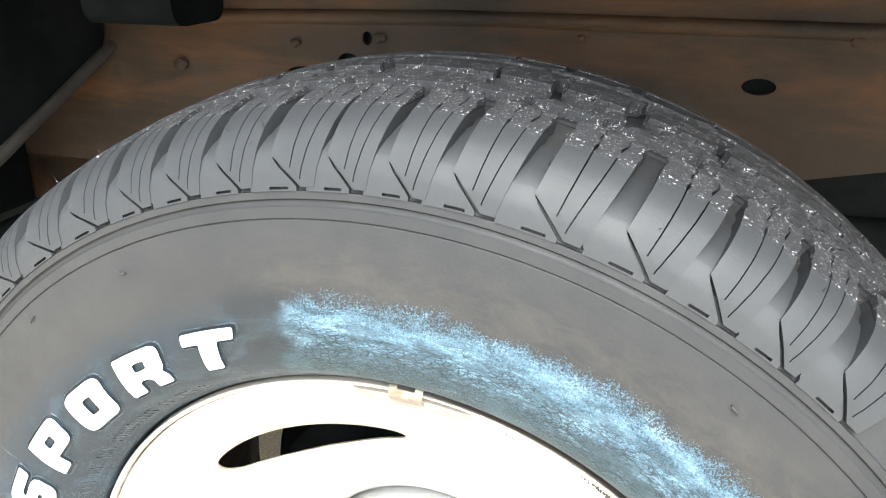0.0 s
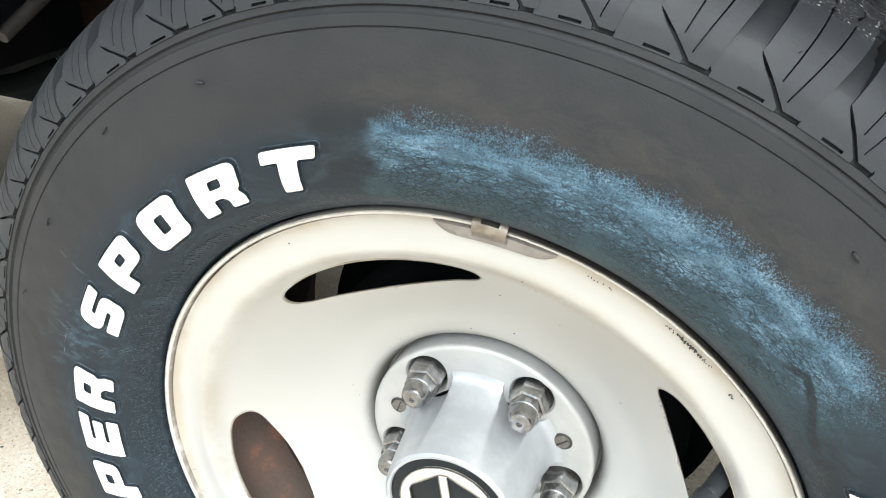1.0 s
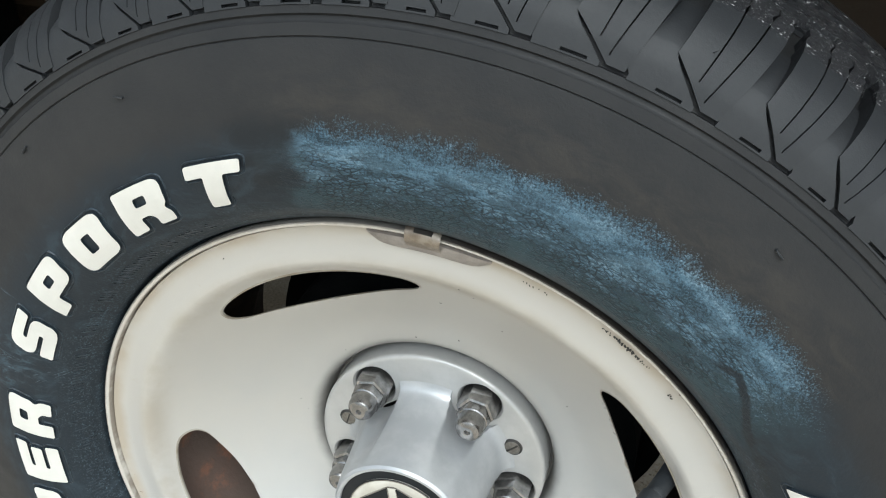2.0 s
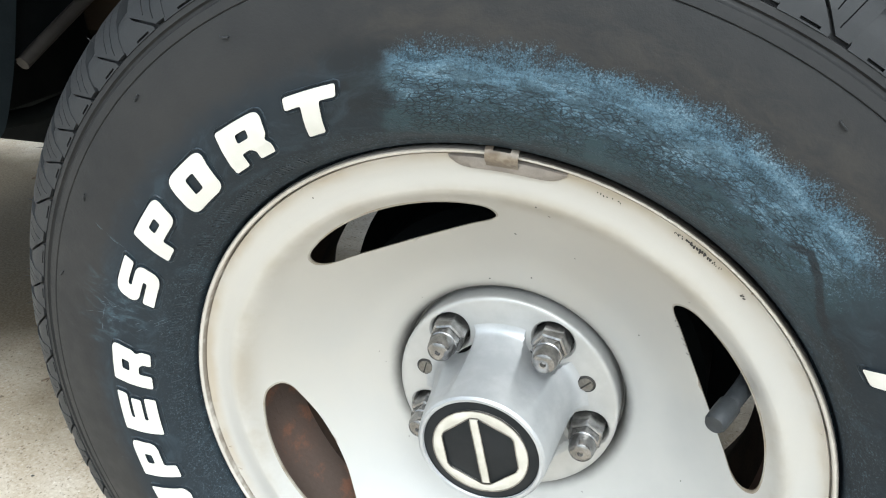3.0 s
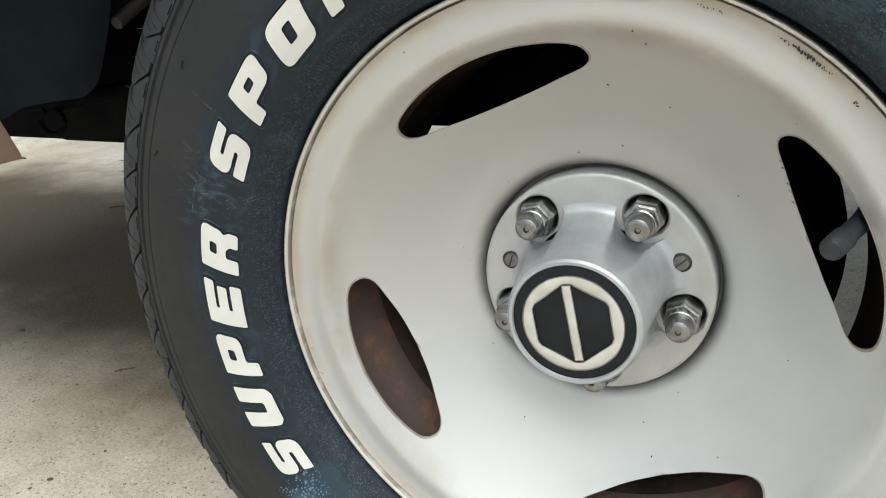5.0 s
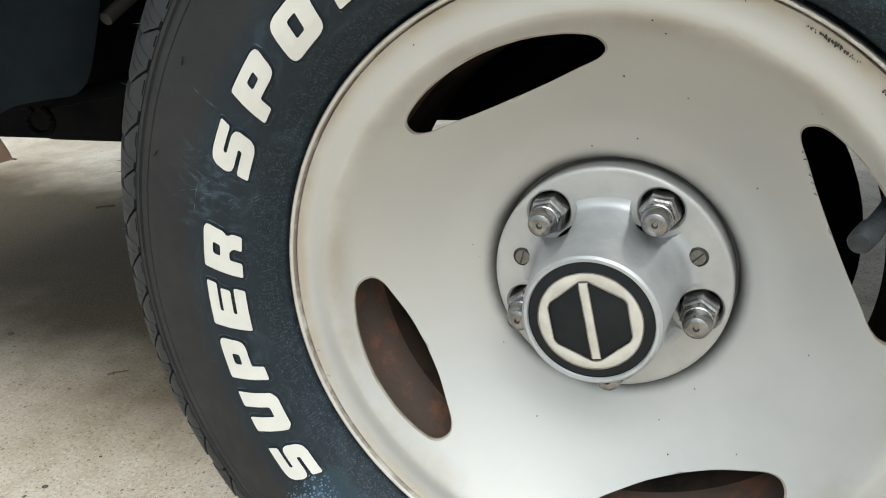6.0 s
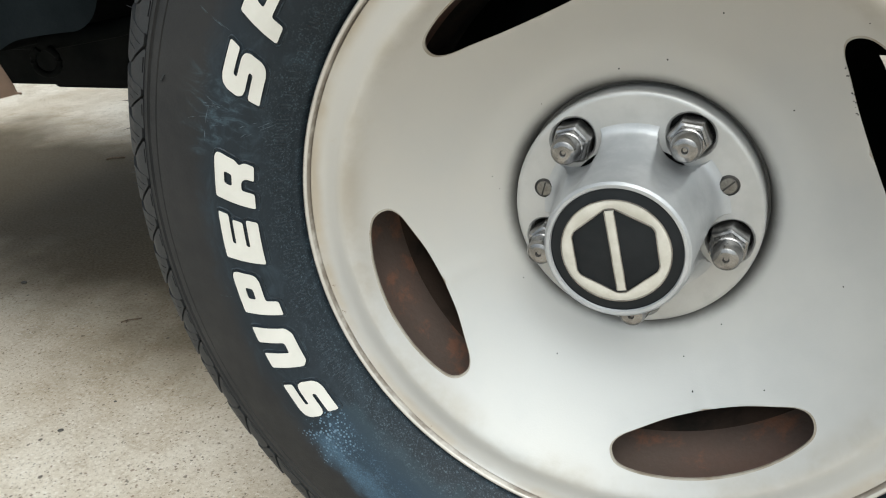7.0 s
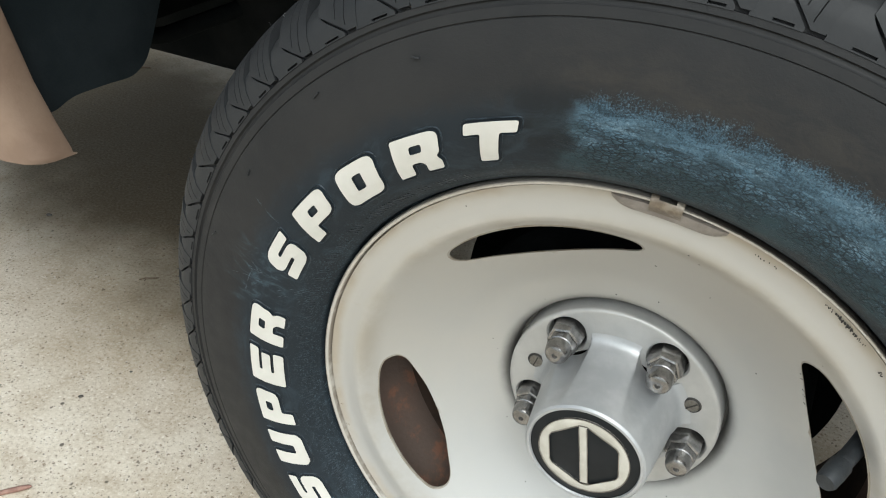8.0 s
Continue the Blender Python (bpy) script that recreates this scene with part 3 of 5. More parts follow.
SHOULDER = [(0.0, 0.2957, -0.0366), (0.25, 0.3048, -0.0340), (0.5, 0.3130, -0.0292), (0.75, 0.3202, -0.0215), (0.92, 0.3244, -0.0138), (1.0, 0.3262, -0.0088), (1.1, 0.3275, -0.0030),
            (1.4, 0.3302, 0.0120), (2.0, 0.3328, 0.0380), (2.7, 0.3340, 0.0680), (3.4, 0.3328, 0.0980), (4.0, 0.3302, 0.1240), (4.3, 0.3275, 0.1390), (4.4, 0.3262, 0.1445), (5.0, 0.310, 0.161)]
# angles of the shoulder blocks' feet: the pitch varies round the tyre
FEET = [43.8, 49.9, 55.1, 60.9, 67.8, 74.5, 80.0, 84.9, 89.3, 94.9, 100.0, 105.2, 110.4, 116.8, 123.6, 129.8, 134.9, 139.8, 144.9, 151.7, 158.2, 163.2, 169.6, 175.1, 181.0, 187.0, 192.0, 197.2, 204.2, 211.2, 218.0]
while len(FEET) < 60:
    FEET.append(FEET[-1] + (6.8, 5.8, 5.2, 6.1, 6.9, 6.36)[len(FEET) % 6])
SIZES = (5.1, 5.8, 6.7)


def outer(s):
    """Point and outward normal of the tread's outer surface, as (r, y) pairs."""
    i = max(k for k in range(len(SHOULDER) - 1) if SHOULDER[k][0] <= s + 1e-9)
    (s0, r0, y0), (s1, r1, y1) = SHOULDER[i], SHOULDER[i + 1]
    f = (s - s0) / (s1 - s0)
    dr, dy = r1 - r0, y1 - y0
    size = math.hypot(dr, dy)
    return (r0 + f * dr, y0 + f * dy), (dy / size, -dr / size)


def on_tread(deg, s, h):
    (r, y), (nr, ny) = outer(s)
    return polar(r + h * nr, deg, y + h * ny)


def block_left(s):
    """Left edge of a shoulder block, in pitches from its foot: a diagonal up to a knee, then nearly straight."""
    return float(np.interp(s, (0.048, 0.41, 1.0, 1.55), (0.19, 0.655, 0.57, 0.50)))


def block_right(s):
    return float(np.interp(s, (0.02, 1.0, 1.55), (0.0, -0.20, -0.28)))


def ramp_depth(s):
    """Depth of the groove between two shoulder blocks, level with the sidewall at its foot."""
    return float(np.interp(s, (0.0, 0.3, 0.45, 0.6, 0.8, 1.0, 1.1), (0.0003, 0.0004, 0.0010, 0.0028, 0.0056, 0.0070, 0.0073)))


def build_tyre():
    bm = bmesh.new()
    floor_profile = []
    for s in (0.0, 0.012, 0.04, 0.25, 0.5, 0.75, 0.92, 1.0, 1.1, 1.4, 2.0, 2.7, 3.4, 4.0, 4.3, 4.4, 5.0):
        (r, y), (nr, ny) = outer(s)
        d = float(np.interp(s, (0.0, 0.012, 0.04, 0.25, 0.5, 0.75, 0.92, 1.0), (0.0009, 0.0026, 0.0030, 0.0032, 0.0042, 0.0064, 0.0074, 0.0080)))
        floor_profile.append((r - d * nr, y - d * ny))
    inner = [(0.300, 0.170), (0.275, 0.176), (0.245, 0.177), (0.215, 0.170), (0.199, 0.157), (0.190, 0.149)]
    revolve(bm, BEAD + floor_profile + inner, n=208)
    # the tyre's foot is pressed flat by the ground
    turn = turned(ROLL)
    back = turn.inverted()
    for v in bm.verts:
        p = turn @ v.co
        if p.z < 0.001 - HUB:
            p.z = 0.001 - HUB
            v.co = back @ p
    tyre = part("tyre", bm, M_RUBBER, wheel, "black rubber tyre with blue residue and brown bloom", 35)

    # shoulder blocks with two saw cuts, the ramps of the grooves between them, small wedges, and four rows of ragged knobs
    def blocks_of(p):
        def block(u, s, h):
            left, right = block_left(s), block_right(s)
            cut1 = min(0.385 - 0.125 * s, right + 0.86 * (left - right))
            cut2 = min(0.235 - 0.225 * s, right + 0.70 * (left - right))
            marks = (left, left - 0.03 * (left - right), cut1 + 0.009, cut1 - 0.009, cut2 + 0.009, cut2 - 0.009, right + 0.03 * (left - right), right)
            a = float(np.interp(u, (0, 1, 2, 3, 4, 5, 6, 7), marks))
            if s > 1.04:
                a += 0.022 * math.sin(37 * s + 5 * u)
            return on_tread(a * p, s, h)

        def uncut(u, s):
            return not ((0.26 < s < 1.46 and 2 < u < 3) or (0.13 < s < 1.46 and 4 < u < 5))

        vs = [0.048, 0.07, 0.10, 0.13, 0.16, 0.21, 0.26, 0.31, 0.36, 0.41, 0.46, 0.54, 0.62, 0.70, 0.78, 0.86, 0.93, 0.97, 1.0, 1.04, 1.1, 1.2, 1.3, 1.4, 1.47, 1.51]
        bm = bmesh.new()
        relief(bm, block, [0, 1, 1.5, 2, 3, 3.5, 4, 5, 5.5, 6, 7], vs, uncut, 0.0100)
        made = [part("shoulder_block", bm, M_TREAD, tyre, smooth=30)]

        def ramp(u, s, h):
            right = block_left(s) + float(np.interp(s, (0.0, 0.30, 0.42, 0.50, 1.1), (0.072, 0.058, 0.004, -0.04, -0.06)))
            left = 1.0 + block_right(s) + float(np.interp(s, (0.0, 0.06, 0.1, 1.1), (-0.015, -0.015, 0.05, 0.08)))
            return on_tread((right + (left - right) * u) * p, s, h - ramp_depth(s))

        bm = bmesh.new()
        relief(bm, ramp, [0, 0.09, 0.18, 0.38, 0.58, 0.8, 1.0], [0.0, 0.018, 0.05, 0.075, 0.12, 0.2, 0.28, 0.34, 0.38, 0.44, 0.50, 0.6, 0.7, 0.8, 0.9, 1.0, 1.1],
               lambda u, s: not (0.018 < s < 0.05 and 0.18 < u < 0.58), 0.0045)
        made.append(part("groove_ramp", bm, M_TREAD, tyre, smooth=50))

        def wedge(u, s, h):
            f = (s - 0.062) / 0.298
            left, right = 0.72 - 0.07 * f, 0.45 + 0.17 * f
            return on_tread((left + (right - left) * u) * p, s, h - float(np.interp(s, (0.0, 0.1, 0.36), (0.0002, 0.0005, 0.0014))))

        bm = bmesh.new()
        relief(bm, wedge, [0, 0.3, 0.7, 1.0], [0.062, 0.1, 0.14, 0.20, 0.28, 0.36], lambda u, s: True, 0.0030)
        made.append(part("shoulder_wedge", bm, M_TREAD, tyre, smooth=30))
        for s0, s1, lean, off in ((1.70, 2.14, 0.5, -0.20), (2.36, 2.98, -0.45, 0.10), (3.20, 3.70, 0.5, -0.30), (3.90, 4.42, -0.5, 0.0)):
            def row(u, s, h):
                f = (s - s0) / (s1 - s0)
                saw = 0.04 * (1 if round(f * 12) % 2 else -1) if 0.05 < u < 0.95 else 0.03 * math.sin(17 * f)
                bend = lean * (f if f < 0.5 else 1 - f) * 0.8 + 0.30 * f
                return on_tread(-(off + 0.08 + 0.84 * u + bend + saw) * p, s, h)

            def cut(u, s):
                f = (s - s0) / (s1 - s0)
                if 0.46 < u < 0.52 and f < 0.62:
                    return False
                return not (0.20 < u < 0.225 or 0.75 < u < 0.775)

            bm = bmesh.new()
            relief(bm, row, [0, 0.20, 0.225, 0.46, 0.52, 0.75, 0.775, 1.0], [s0 + (s1 - s0) * k / 12 for k in range(13)], cut, 0.0076)
            made.append(part("tread_block", bm, M_TREAD, tyre, smooth=25))
        return made

    sets, used = [blocks_of(p) for p in SIZES], set()
    for k in range(59):
        size = min(range(3), key=lambda i: abs(SIZES[i] - (FEET[k + 1] - FEET[k])))
        for b in sets[size]:
            if size in used:
                again(b, turned(FEET[k]), tyre)
            else:
                b.matrix_basis = turned(FEET[k])
        used.add(size)
    # rubber hairs left by the mould
    rng = random.Random(7)
    bm = bmesh.new()
    for k in range(110):
        s = rng.choice((0.55, 0.75, 0.9, 1.0, 1.05))
        a = rng.uniform(0, 360)
        foot = on_tread(a, s, -0.001)
        tip = on_tread(a + rng.uniform(-0.5, 0.5), s, rng.uniform(0.002, 0.0055))
        side = (tip - foot).cross(Vector((0, 1, 0.3))).normalized() * 0.00035
        other = (tip - foot).cross(side).normalized() * 0.00035
        base = [bm.verts.new(foot + d) for d in (side, other, -side, -other)]
        top = bm.verts.new(tip)
        for i in range(4):
            bm.faces.new((base[i], base[(i + 1) % 4], top))
    for a, r in ((51.7, 0.2746), (110.6, 0.2730), (124.9, 0.2777), (141.5, 0.2740), (155.7, 0.2796)):      # bent over on the sidewall
        foot = polar(r, a, sidewall(r))
        way = (polar(1, a + 90) * rng.choice((-1, 1)) + polar(1, a) * rng.uniform(-0.5, 0.5)).normalized()
        tube(bm, [foot + Vector((0, 0.0004, 0)), foot + Vector((0, -0.0010, 0)), foot + way * 0.0016 + Vector((0, -0.0013, 0)), foot + way * 0.0042 + Vector((0, -0.0008, 0))], 0.0005, 6)
    tagged(part("mould_hairs", bm, M_TREAD, tyre, "thin rubber hairs left by the mould", 0), kind="stuff")
    # small unreadable marking round the bead
    bm = bmesh.new()
    a = 208.0
    while a > 112.0:
        if rng.random() < 0.82:
            w, r0, r1 = rng.uniform(0.16, 0.36), 0.2018, 0.2018 + rng.uniform(0.0034, 0.0046)
            quad = [polar(r, a - d, sidewall(r) - 0.0005) for r, d in ((r0, 0), (r1, 0), (r1, w), (r0, w))]
            low = [v + Vector((0, 0.0010, 0)) for v in quad]
            quad, low = [bm.verts.new(v) for v in quad], [bm.verts.new(v) for v in low]
            bm.faces.new(quad)
            for i in range(4):
                bm.faces.new((quad[i], quad[(i + 1) % 4], low[(i + 1) % 4], low[i]))
        a -= rng.uniform(0.5, 0.8) if rng.random() < 0.9 else 2.4
    bmesh.ops.recalc_face_normals(bm, faces=bm.faces[:])
    tagged(part("moulded_marking", bm, M_RIDGE, tyre, "fine moulded marking round the bead", 0), kind="stuff")
    return tyre


SIDE_R, SIDE_Y = [r for r, y in BEAD], [y for r, y in BEAD]


def sidewall(r):
    return float(np.interp(r, SIDE_R, SIDE_Y))


tyre = build_tyre()

# letters as outlines on a unit square; the second list of a pair is the counter
GLYPHS = {
    "S": [[(0.06, 0.0), (0.76, 0.0), (0.92, 0.05), (1.0, 0.17), (1.0, 0.46), (0.93, 0.58), (0.80, 0.625), (0.40, 0.625), (0.37, 0.655), (0.37, 0.695), (0.40, 0.725), (0.95, 0.725), (0.95, 1.0), (0.22, 1.0), (0.07, 0.95), (0.0, 0.83), (0.0, 0.54), (0.07, 0.42), (0.20, 0.375),
           (0.60, 0.375), (0.63, 0.345), (0.63, 0.305), (0.60, 0.275), (0.06, 0.275)]],
    "U": [[(0.14, 0.0), (0.86, 0.0), (1.0, 0.12), (1.0, 1.0), (0.63, 1.0), (0.63, 0.30), (0.37, 0.30), (0.37, 1.0), (0.0, 1.0), (0.0, 0.12)]],
    "E": [[(0.0, 0.0), (1.0, 0.0), (1.0, 0.28), (0.38, 0.28), (0.38, 0.37), (0.92, 0.37), (0.92, 0.63), (0.38, 0.63), (0.38, 0.72), (1.0, 0.72), (1.0, 1.0), (0.0, 1.0)]],
    "P": [[(0.0, 0.0), (0.36, 0.0), (0.36, 0.30), (0.84, 0.30), (0.96, 0.35), (1.0, 0.46), (1.0, 0.84), (0.96, 0.95), (0.84, 1.0), (0.0, 1.0)], [(0.38, 0.54), (0.64, 0.54), (0.64, 0.74), (0.38, 0.74)]],
    "R": [[(0.0, 0.0), (0.36, 0.0), (0.36, 0.30), (0.56, 0.30), (0.66, 0.20), (0.66, 0.0), (1.02, 0.0), (1.02, 0.22), (0.92, 0.36), (1.0, 0.46), (1.0, 0.84), (0.96, 0.95), (0.84, 1.0), (0.0, 1.0)], [(0.38, 0.54), (0.64, 0.54), (0.64, 0.74), (0.38, 0.74)]],
    "O": [[(0.18, 0.0), (0.82, 0.0), (0.95, 0.05), (1.0, 0.16), (1.0, 0.84), (0.95, 0.95), (0.82, 1.0), (0.18, 1.0), (0.05, 0.95), (0.0, 0.84), (0.0, 0.16), (0.05, 0.05)], [(0.38, 0.30), (0.62, 0.30), (0.62, 0.70), (0.38, 0.70)]],
    "T": [[(0.32, 0.0), (0.68, 0.0), (0.68, 0.72), (1.0, 0.72), (1.0, 1.0), (0.0, 1.0), (0.0, 0.72), (0.32, 0.72)]],
    "F": [[(0.0, 0.0), (0.34, 0.0), (0.34, 0.36), (0.90, 0.36), (0.90, 0.64), (0.36, 0.64), (0.36, 0.70), (1.0, 0.70), (1.0, 1.0), (0.0, 1.0)]],
}
def rounded(loop, size, steps=3):
    """The outline with its corners rounded."""
    out = []
    for i, p in enumerate(loop):
        p = Vector(p)
        a, b = Vector(loop[i - 1]) - p, Vector(loop[(i + 1) % len(loop)]) - p
        d = min(size, 0.45 * a.length, 0.45 * b.length)
        a, b = p + a.normalized() * d, p + b.normalized() * d
        for k in range(steps + 1):
            f = k / steps
            out.append(a * (1 - f) ** 2 + p * 2 * f * (1 - f) + b * f ** 2)
    return out


def raised_letter(name, loops, left, right, low, high, slant, material, parent, height=0.0015, label=""):
    """A raised character between two angles (bottom left, top right) and two radii of the sidewall."""
    bm = bmesh.new()
    edges = []
    for loop in loops:
        vs = [bm.verts.new((p[0], p[1], 0)) for p in rounded(loop, 0.055)]
        edges += [bm.edges.new((vs[i], vs[(i + 1) % len(vs)])) for i in range(len(vs))]
    bmesh.ops.triangle_fill(bm, use_beauty=True, edges=edges)
    for axis in ((1, 0, 0), (0, 1, 0)):
        for k in range(1, 8):
            bmesh.ops.bisect_plane(bm, geom=bm.verts[:] + bm.edges[:] + bm.faces[:], plane_co=[c * k / 8 for c in axis], plane_no=axis)
    for f in bm.faces:
        if f.normal.z < 0:
            f.normal_flip()
    made = bmesh.ops.extrude_face_region(bm, geom=bm.faces[:])
    raised = {v for v in made["geom"] if isinstance(v, bmesh.types.BMVert)}
    for v in bm.verts:
        x, h = v.co.x, v.co.y
        r = low + (high - low) * h
        out = height if v in raised else -0.0012
        v.co = polar(r, left - x * (left - slant - right) - slant * h, sidewall(r) - out)
    bmesh.ops.recalc_face_normals(bm, faces=bm.faces[:])
    for f in bm.faces:                                    # only the top is white, the flanks are bare rubber
        f.material_index = 0 if all(v in raised for v in f.verts) else 1
    letter = part(name, bm, material, parent, label, 30)
    letter.data.materials.append(M_RUBBER)
    return letter


def letter_bed(loop, left, right, low, high, slant, seed):
    """A low ridge of rubber that runs round a raised letter."""
    rng = random.Random(seed)
    pts = rounded(loop, 0.055, 4)
    n = len(pts)
    bm = bmesh.new()
    rings = []
    for out, lift in ((0.030, -0.0006), (0.048, 0.0005), (0.060, 0.0006), (0.082, -0.0006)):
        ring = []
        for i, p in enumerate(pts):
            d = (pts[(i + 1) % n] - pts[i - 1]).normalized()
            x, h = p.x + d.y * out * rng.uniform(0.85, 1.15), p.y - d.x * out * 1.25 * rng.uniform(0.85, 1.15)
            r = low + (high - low) * h
            ring.append(bm.verts.new(polar(r, left - x * (left - slant - right) - slant * h, sidewall(r) - lift)))
        rings.append(ring)
    for one, two in zip(rings, rings[1:]):
        for i in range(n):
            bm.faces.new((one[i], one[(i + 1) % n], two[(i + 1) % n], two[i]))
    bmesh.ops.recalc_face_normals(bm, faces=bm.faces[:])
    return part("letter_ridge", bm, M_RIDGE, tyre, "thin rubber ridge round a letter", 30)


LETTERS = [("S", 211.0, 201.9), ("U", 201.0, 191.3), ("P", 190.8, 181.4), ("E", 181.2, 171.5), ("R", 171.2, 161.8),
           ("S", 153.9, 144.7), ("P", 142.9, 133.0), ("O", 131.8, 122.0), ("R", 120.7, 111.0), ("T", 109.4, 100.0)]
for ch, left, right in LETTERS:
    low, high = (0.2151, 0.2376) if left < 125 else (0.2140, 0.2368)
    raised_letter("raised_letter", GLYPHS[ch], left, right, low, high, 2.1, M_LETTER, tyre, label="raised white letter " + ch)
    letter_bed(GLYPHS[ch][0], left, right, low, high, 2.1, ch)
for ch, left, right in (("F", 28.6, 18.3), ("O", 18.2, 8.2)):
    raised_letter("raised_letter", GLYPHS[ch], left, right, 0.2172, 0.2398, 2.8, M_LETTER, tyre, label="raised white letter " + ch)
    letter_bed(GLYPHS[ch][0], left, right, 0.2172, 0.2398, 2.8, ch)

# a small moulded word near the bead
def moulded_word(word, start, end, low, size):
    for k, ch in enumerate(word):
        text = bpy.data.curves.new("moulded_letter", "FONT")
        text.body, text.size, text.align_x, text.extrude = ch, 1.0, "CENTER", 0.2
        holder = bpy.data.objects.new("moulded_letter", text)
        bm = bmesh.new()
        bm.from_mesh(holder.to_mesh())
        holder.to_mesh_clear()
        bpy.data.objects.remove(holder)
        mid = start + (end - start) * (k + 0.5) / len(word)
        for v in bm.verts:
            r = low + v.co.y * size
            v.co = polar(r, mid - math.degrees(v.co.x * size / r), sidewall(r) + 0.0002 - 0.0006 * (v.co.z > 0))
        part("moulded_letter", bm, M_RIDGE, tyre, "small moulded rubber letter " + ch, 0)


moulded_word("TUBELESS", 180.6, 171.6, 0.1992, 0.0036)

# pale rub marks on the sidewall between the two words: bundles of broken fine strokes
def build_scrapes():
    rng = random.Random(12)
    bm = bmesh.new()
    runs = ((0.2658, 143.6, 0.2385, 144.3, 2), (0.2478, 155.9, 0.2371, 155.2, 2), (0.2240, 159.9, 0.2047, 155.4, 2), (0.2609, 158.6, 0.2450, 157.0, 1), (0.2461, 154.5, 0.2360, 156.6, 2),
            (0.2260, 157.4, 0.2120, 155.3, 1), (0.2440, 158.6, 0.2340, 157.6, 2), (0.2420, 161.0, 0.2405, 155.0, 1), (0.2530, 186.0, 0.2430, 186.4, 1))
    for r0, a0, r1, a1, count in runs:
        for k in range(count):
            dr, da = rng.uniform(-0.0022, 0.0022), rng.uniform(-0.7, 0.7)
            f = rng.uniform(0.0, 0.35)
            while f < 1.0:
                g = min(1.0, f + rng.uniform(0.15, 0.6))
                wide = rng.uniform(0.00008, 0.00022)
                p = [(r0 + (r1 - r0) * t + dr + 0.0012 * math.sin(3 * t + k), a0 + (a1 - a0) * t + da) for t in (f, (f + g) / 2, g)]
                side = Vector((p[2][0] - p[0][0], radians(p[2][1] - p[0][1]) * 0.235)).normalized()
                ring = []
                for (r, a), w in ((p[0], 0.2), (p[1], 1.0), (p[2], 0.2)):
                    for sign in (-1, 1):
                        rr, aa = r + sign * w * wide * side.y, a - sign * math.degrees(w * wide * side.x / 0.235)
                        ring.append(bm.verts.new(polar(rr, aa, sidewall(rr) - 0.00025)))
                for i in (0, 2):
                    bm.faces.new((ring[i], ring[i + 1], ring[i + 3], ring[i + 2]))
                f = g + rng.uniform(0.03, 0.3)
    tagged(part("scraping", bm, M_SCRAPE, tyre, "fine pale scrapes in the rubber", 0), kind="stuff")


build_scrapes()

# rim: a dished disc with four windows
DISC = [(0.072, 0.056), (0.0765, 0.0540), (0.0795, 0.0500), (0.0840, 0.0478), (0.090, 0.0460), (0.098, 0.0432), (0.106, 0.0394), (0.115, 0.0338), (0.125, 0.0268), (0.135, 0.0195), (0.145, 0.0112),
        (0.150, 0.0065), (0.155, 0.0018), (0.160, -0.0036), (0.164, -0.0080), (0.1668, -0.0108), (0.1695, -0.0120), (0.1725, -0.0120), (0.1755, -0.0110), (0.179, -0.0104), (0.182, -0.0103)]
FACE_R, FACE_Y = [r for r, y in DISC], [y for r, y in DISC]


def face_y(r):
    return sum(float(np.interp(r + d, FACE_R, FACE_Y)) for d in (-0.003, -0.0015, 0, 0.0015, 0.003)) / 5


def window_cells(bm, count, centre, r0, r1, hole, rings, surface, lip, turns=()):
    """Cells of a disc, each with a hole: rings of quads from the hole's rim to the cell's border. hole: points (arc, r) in metres, symmetric
    about arc 0. Returns the angles along the inner and the outer border."""
    rm = (r0 + r1) / 2
    half = math.pi / count
    corners = [(-half, r1), (half, r1), (half, r0), (-half, r0)]
    n = len(hole)
    border, marks = [], []
    for x, r in hole:
        dx, dr = x / rm, r - rm
        k = min(half / abs(dx) if abs(dx) > 1e-9 else 1e9, (r1 - rm) / abs(dr) if abs(dr) > 1e-9 else 1e9)
        border.append([dx * k, rm + dr * k])
    for c, given in zip(corners, turns or (None,) * 4):
        i = given if given is not None else min(range(n), key=lambda j: math.hypot((border[j][0] - c[0]) * rm, border[j][1] - c[1]))
        border[i] = list(c)
        marks.append(i)
    marks.sort()
    for a, b in zip(marks, marks[1:] + [marks[0] + n]):
        for k in range(a + 1, b):
            f = (k - a) / (b - a)
            border[k % n] = [border[a][0] * (1 - f) + border[b % n][0] * f, border[a][1] * (1 - f) + border[b % n][1] * f]
    for q in range(count):
        mid = radians(centre + q * 360 / count)
        loops = []
        for dy in (lip, lip * 0.45, lip * 0.12):
            loops.append([bm.verts.new(polar(r, math.degrees(mid + x / rm), surface(r) + dy)) for x, r in hole])
        for k in range(rings + 1):
            e = (k / rings) ** 1.3
            loop = []
            for (x, r), (bx, br) in zip(hole, border):
                grow = 0.0012 * (1 - e)
                ang, rad = x / rm * (1 - e) + bx * e, r * (1 - e) + br * e
                away = Vector((x, r - rm)).normalized() * grow
                loop.append(bm.verts.new(polar(rad + away.y, math.degrees(mid + ang + away.x / rm), surface(rad))))
            loops.append(loop)
        for one, two in zip(loops, loops[1:]):
            for i in range(n):
                f = bm.faces.new((one[i], one[(i + 1) % n], two[(i + 1) % n], two[i]))
                f.material_index = 1 if loops.index(one) < 3 else 0
    inner = sorted({round(math.degrees(b[0]), 6) for b in border if abs(b[1] - r0) < 1e-7})
    out = sorted({round(math.degrees(b[0]), 6) for b in border if abs(b[1] - r1) < 1e-7})
    spread = lambda ls: [centre + q * 360 / count + a for q in range(count) for a in ls[:-1]]
    return spread(inner), spread(out)


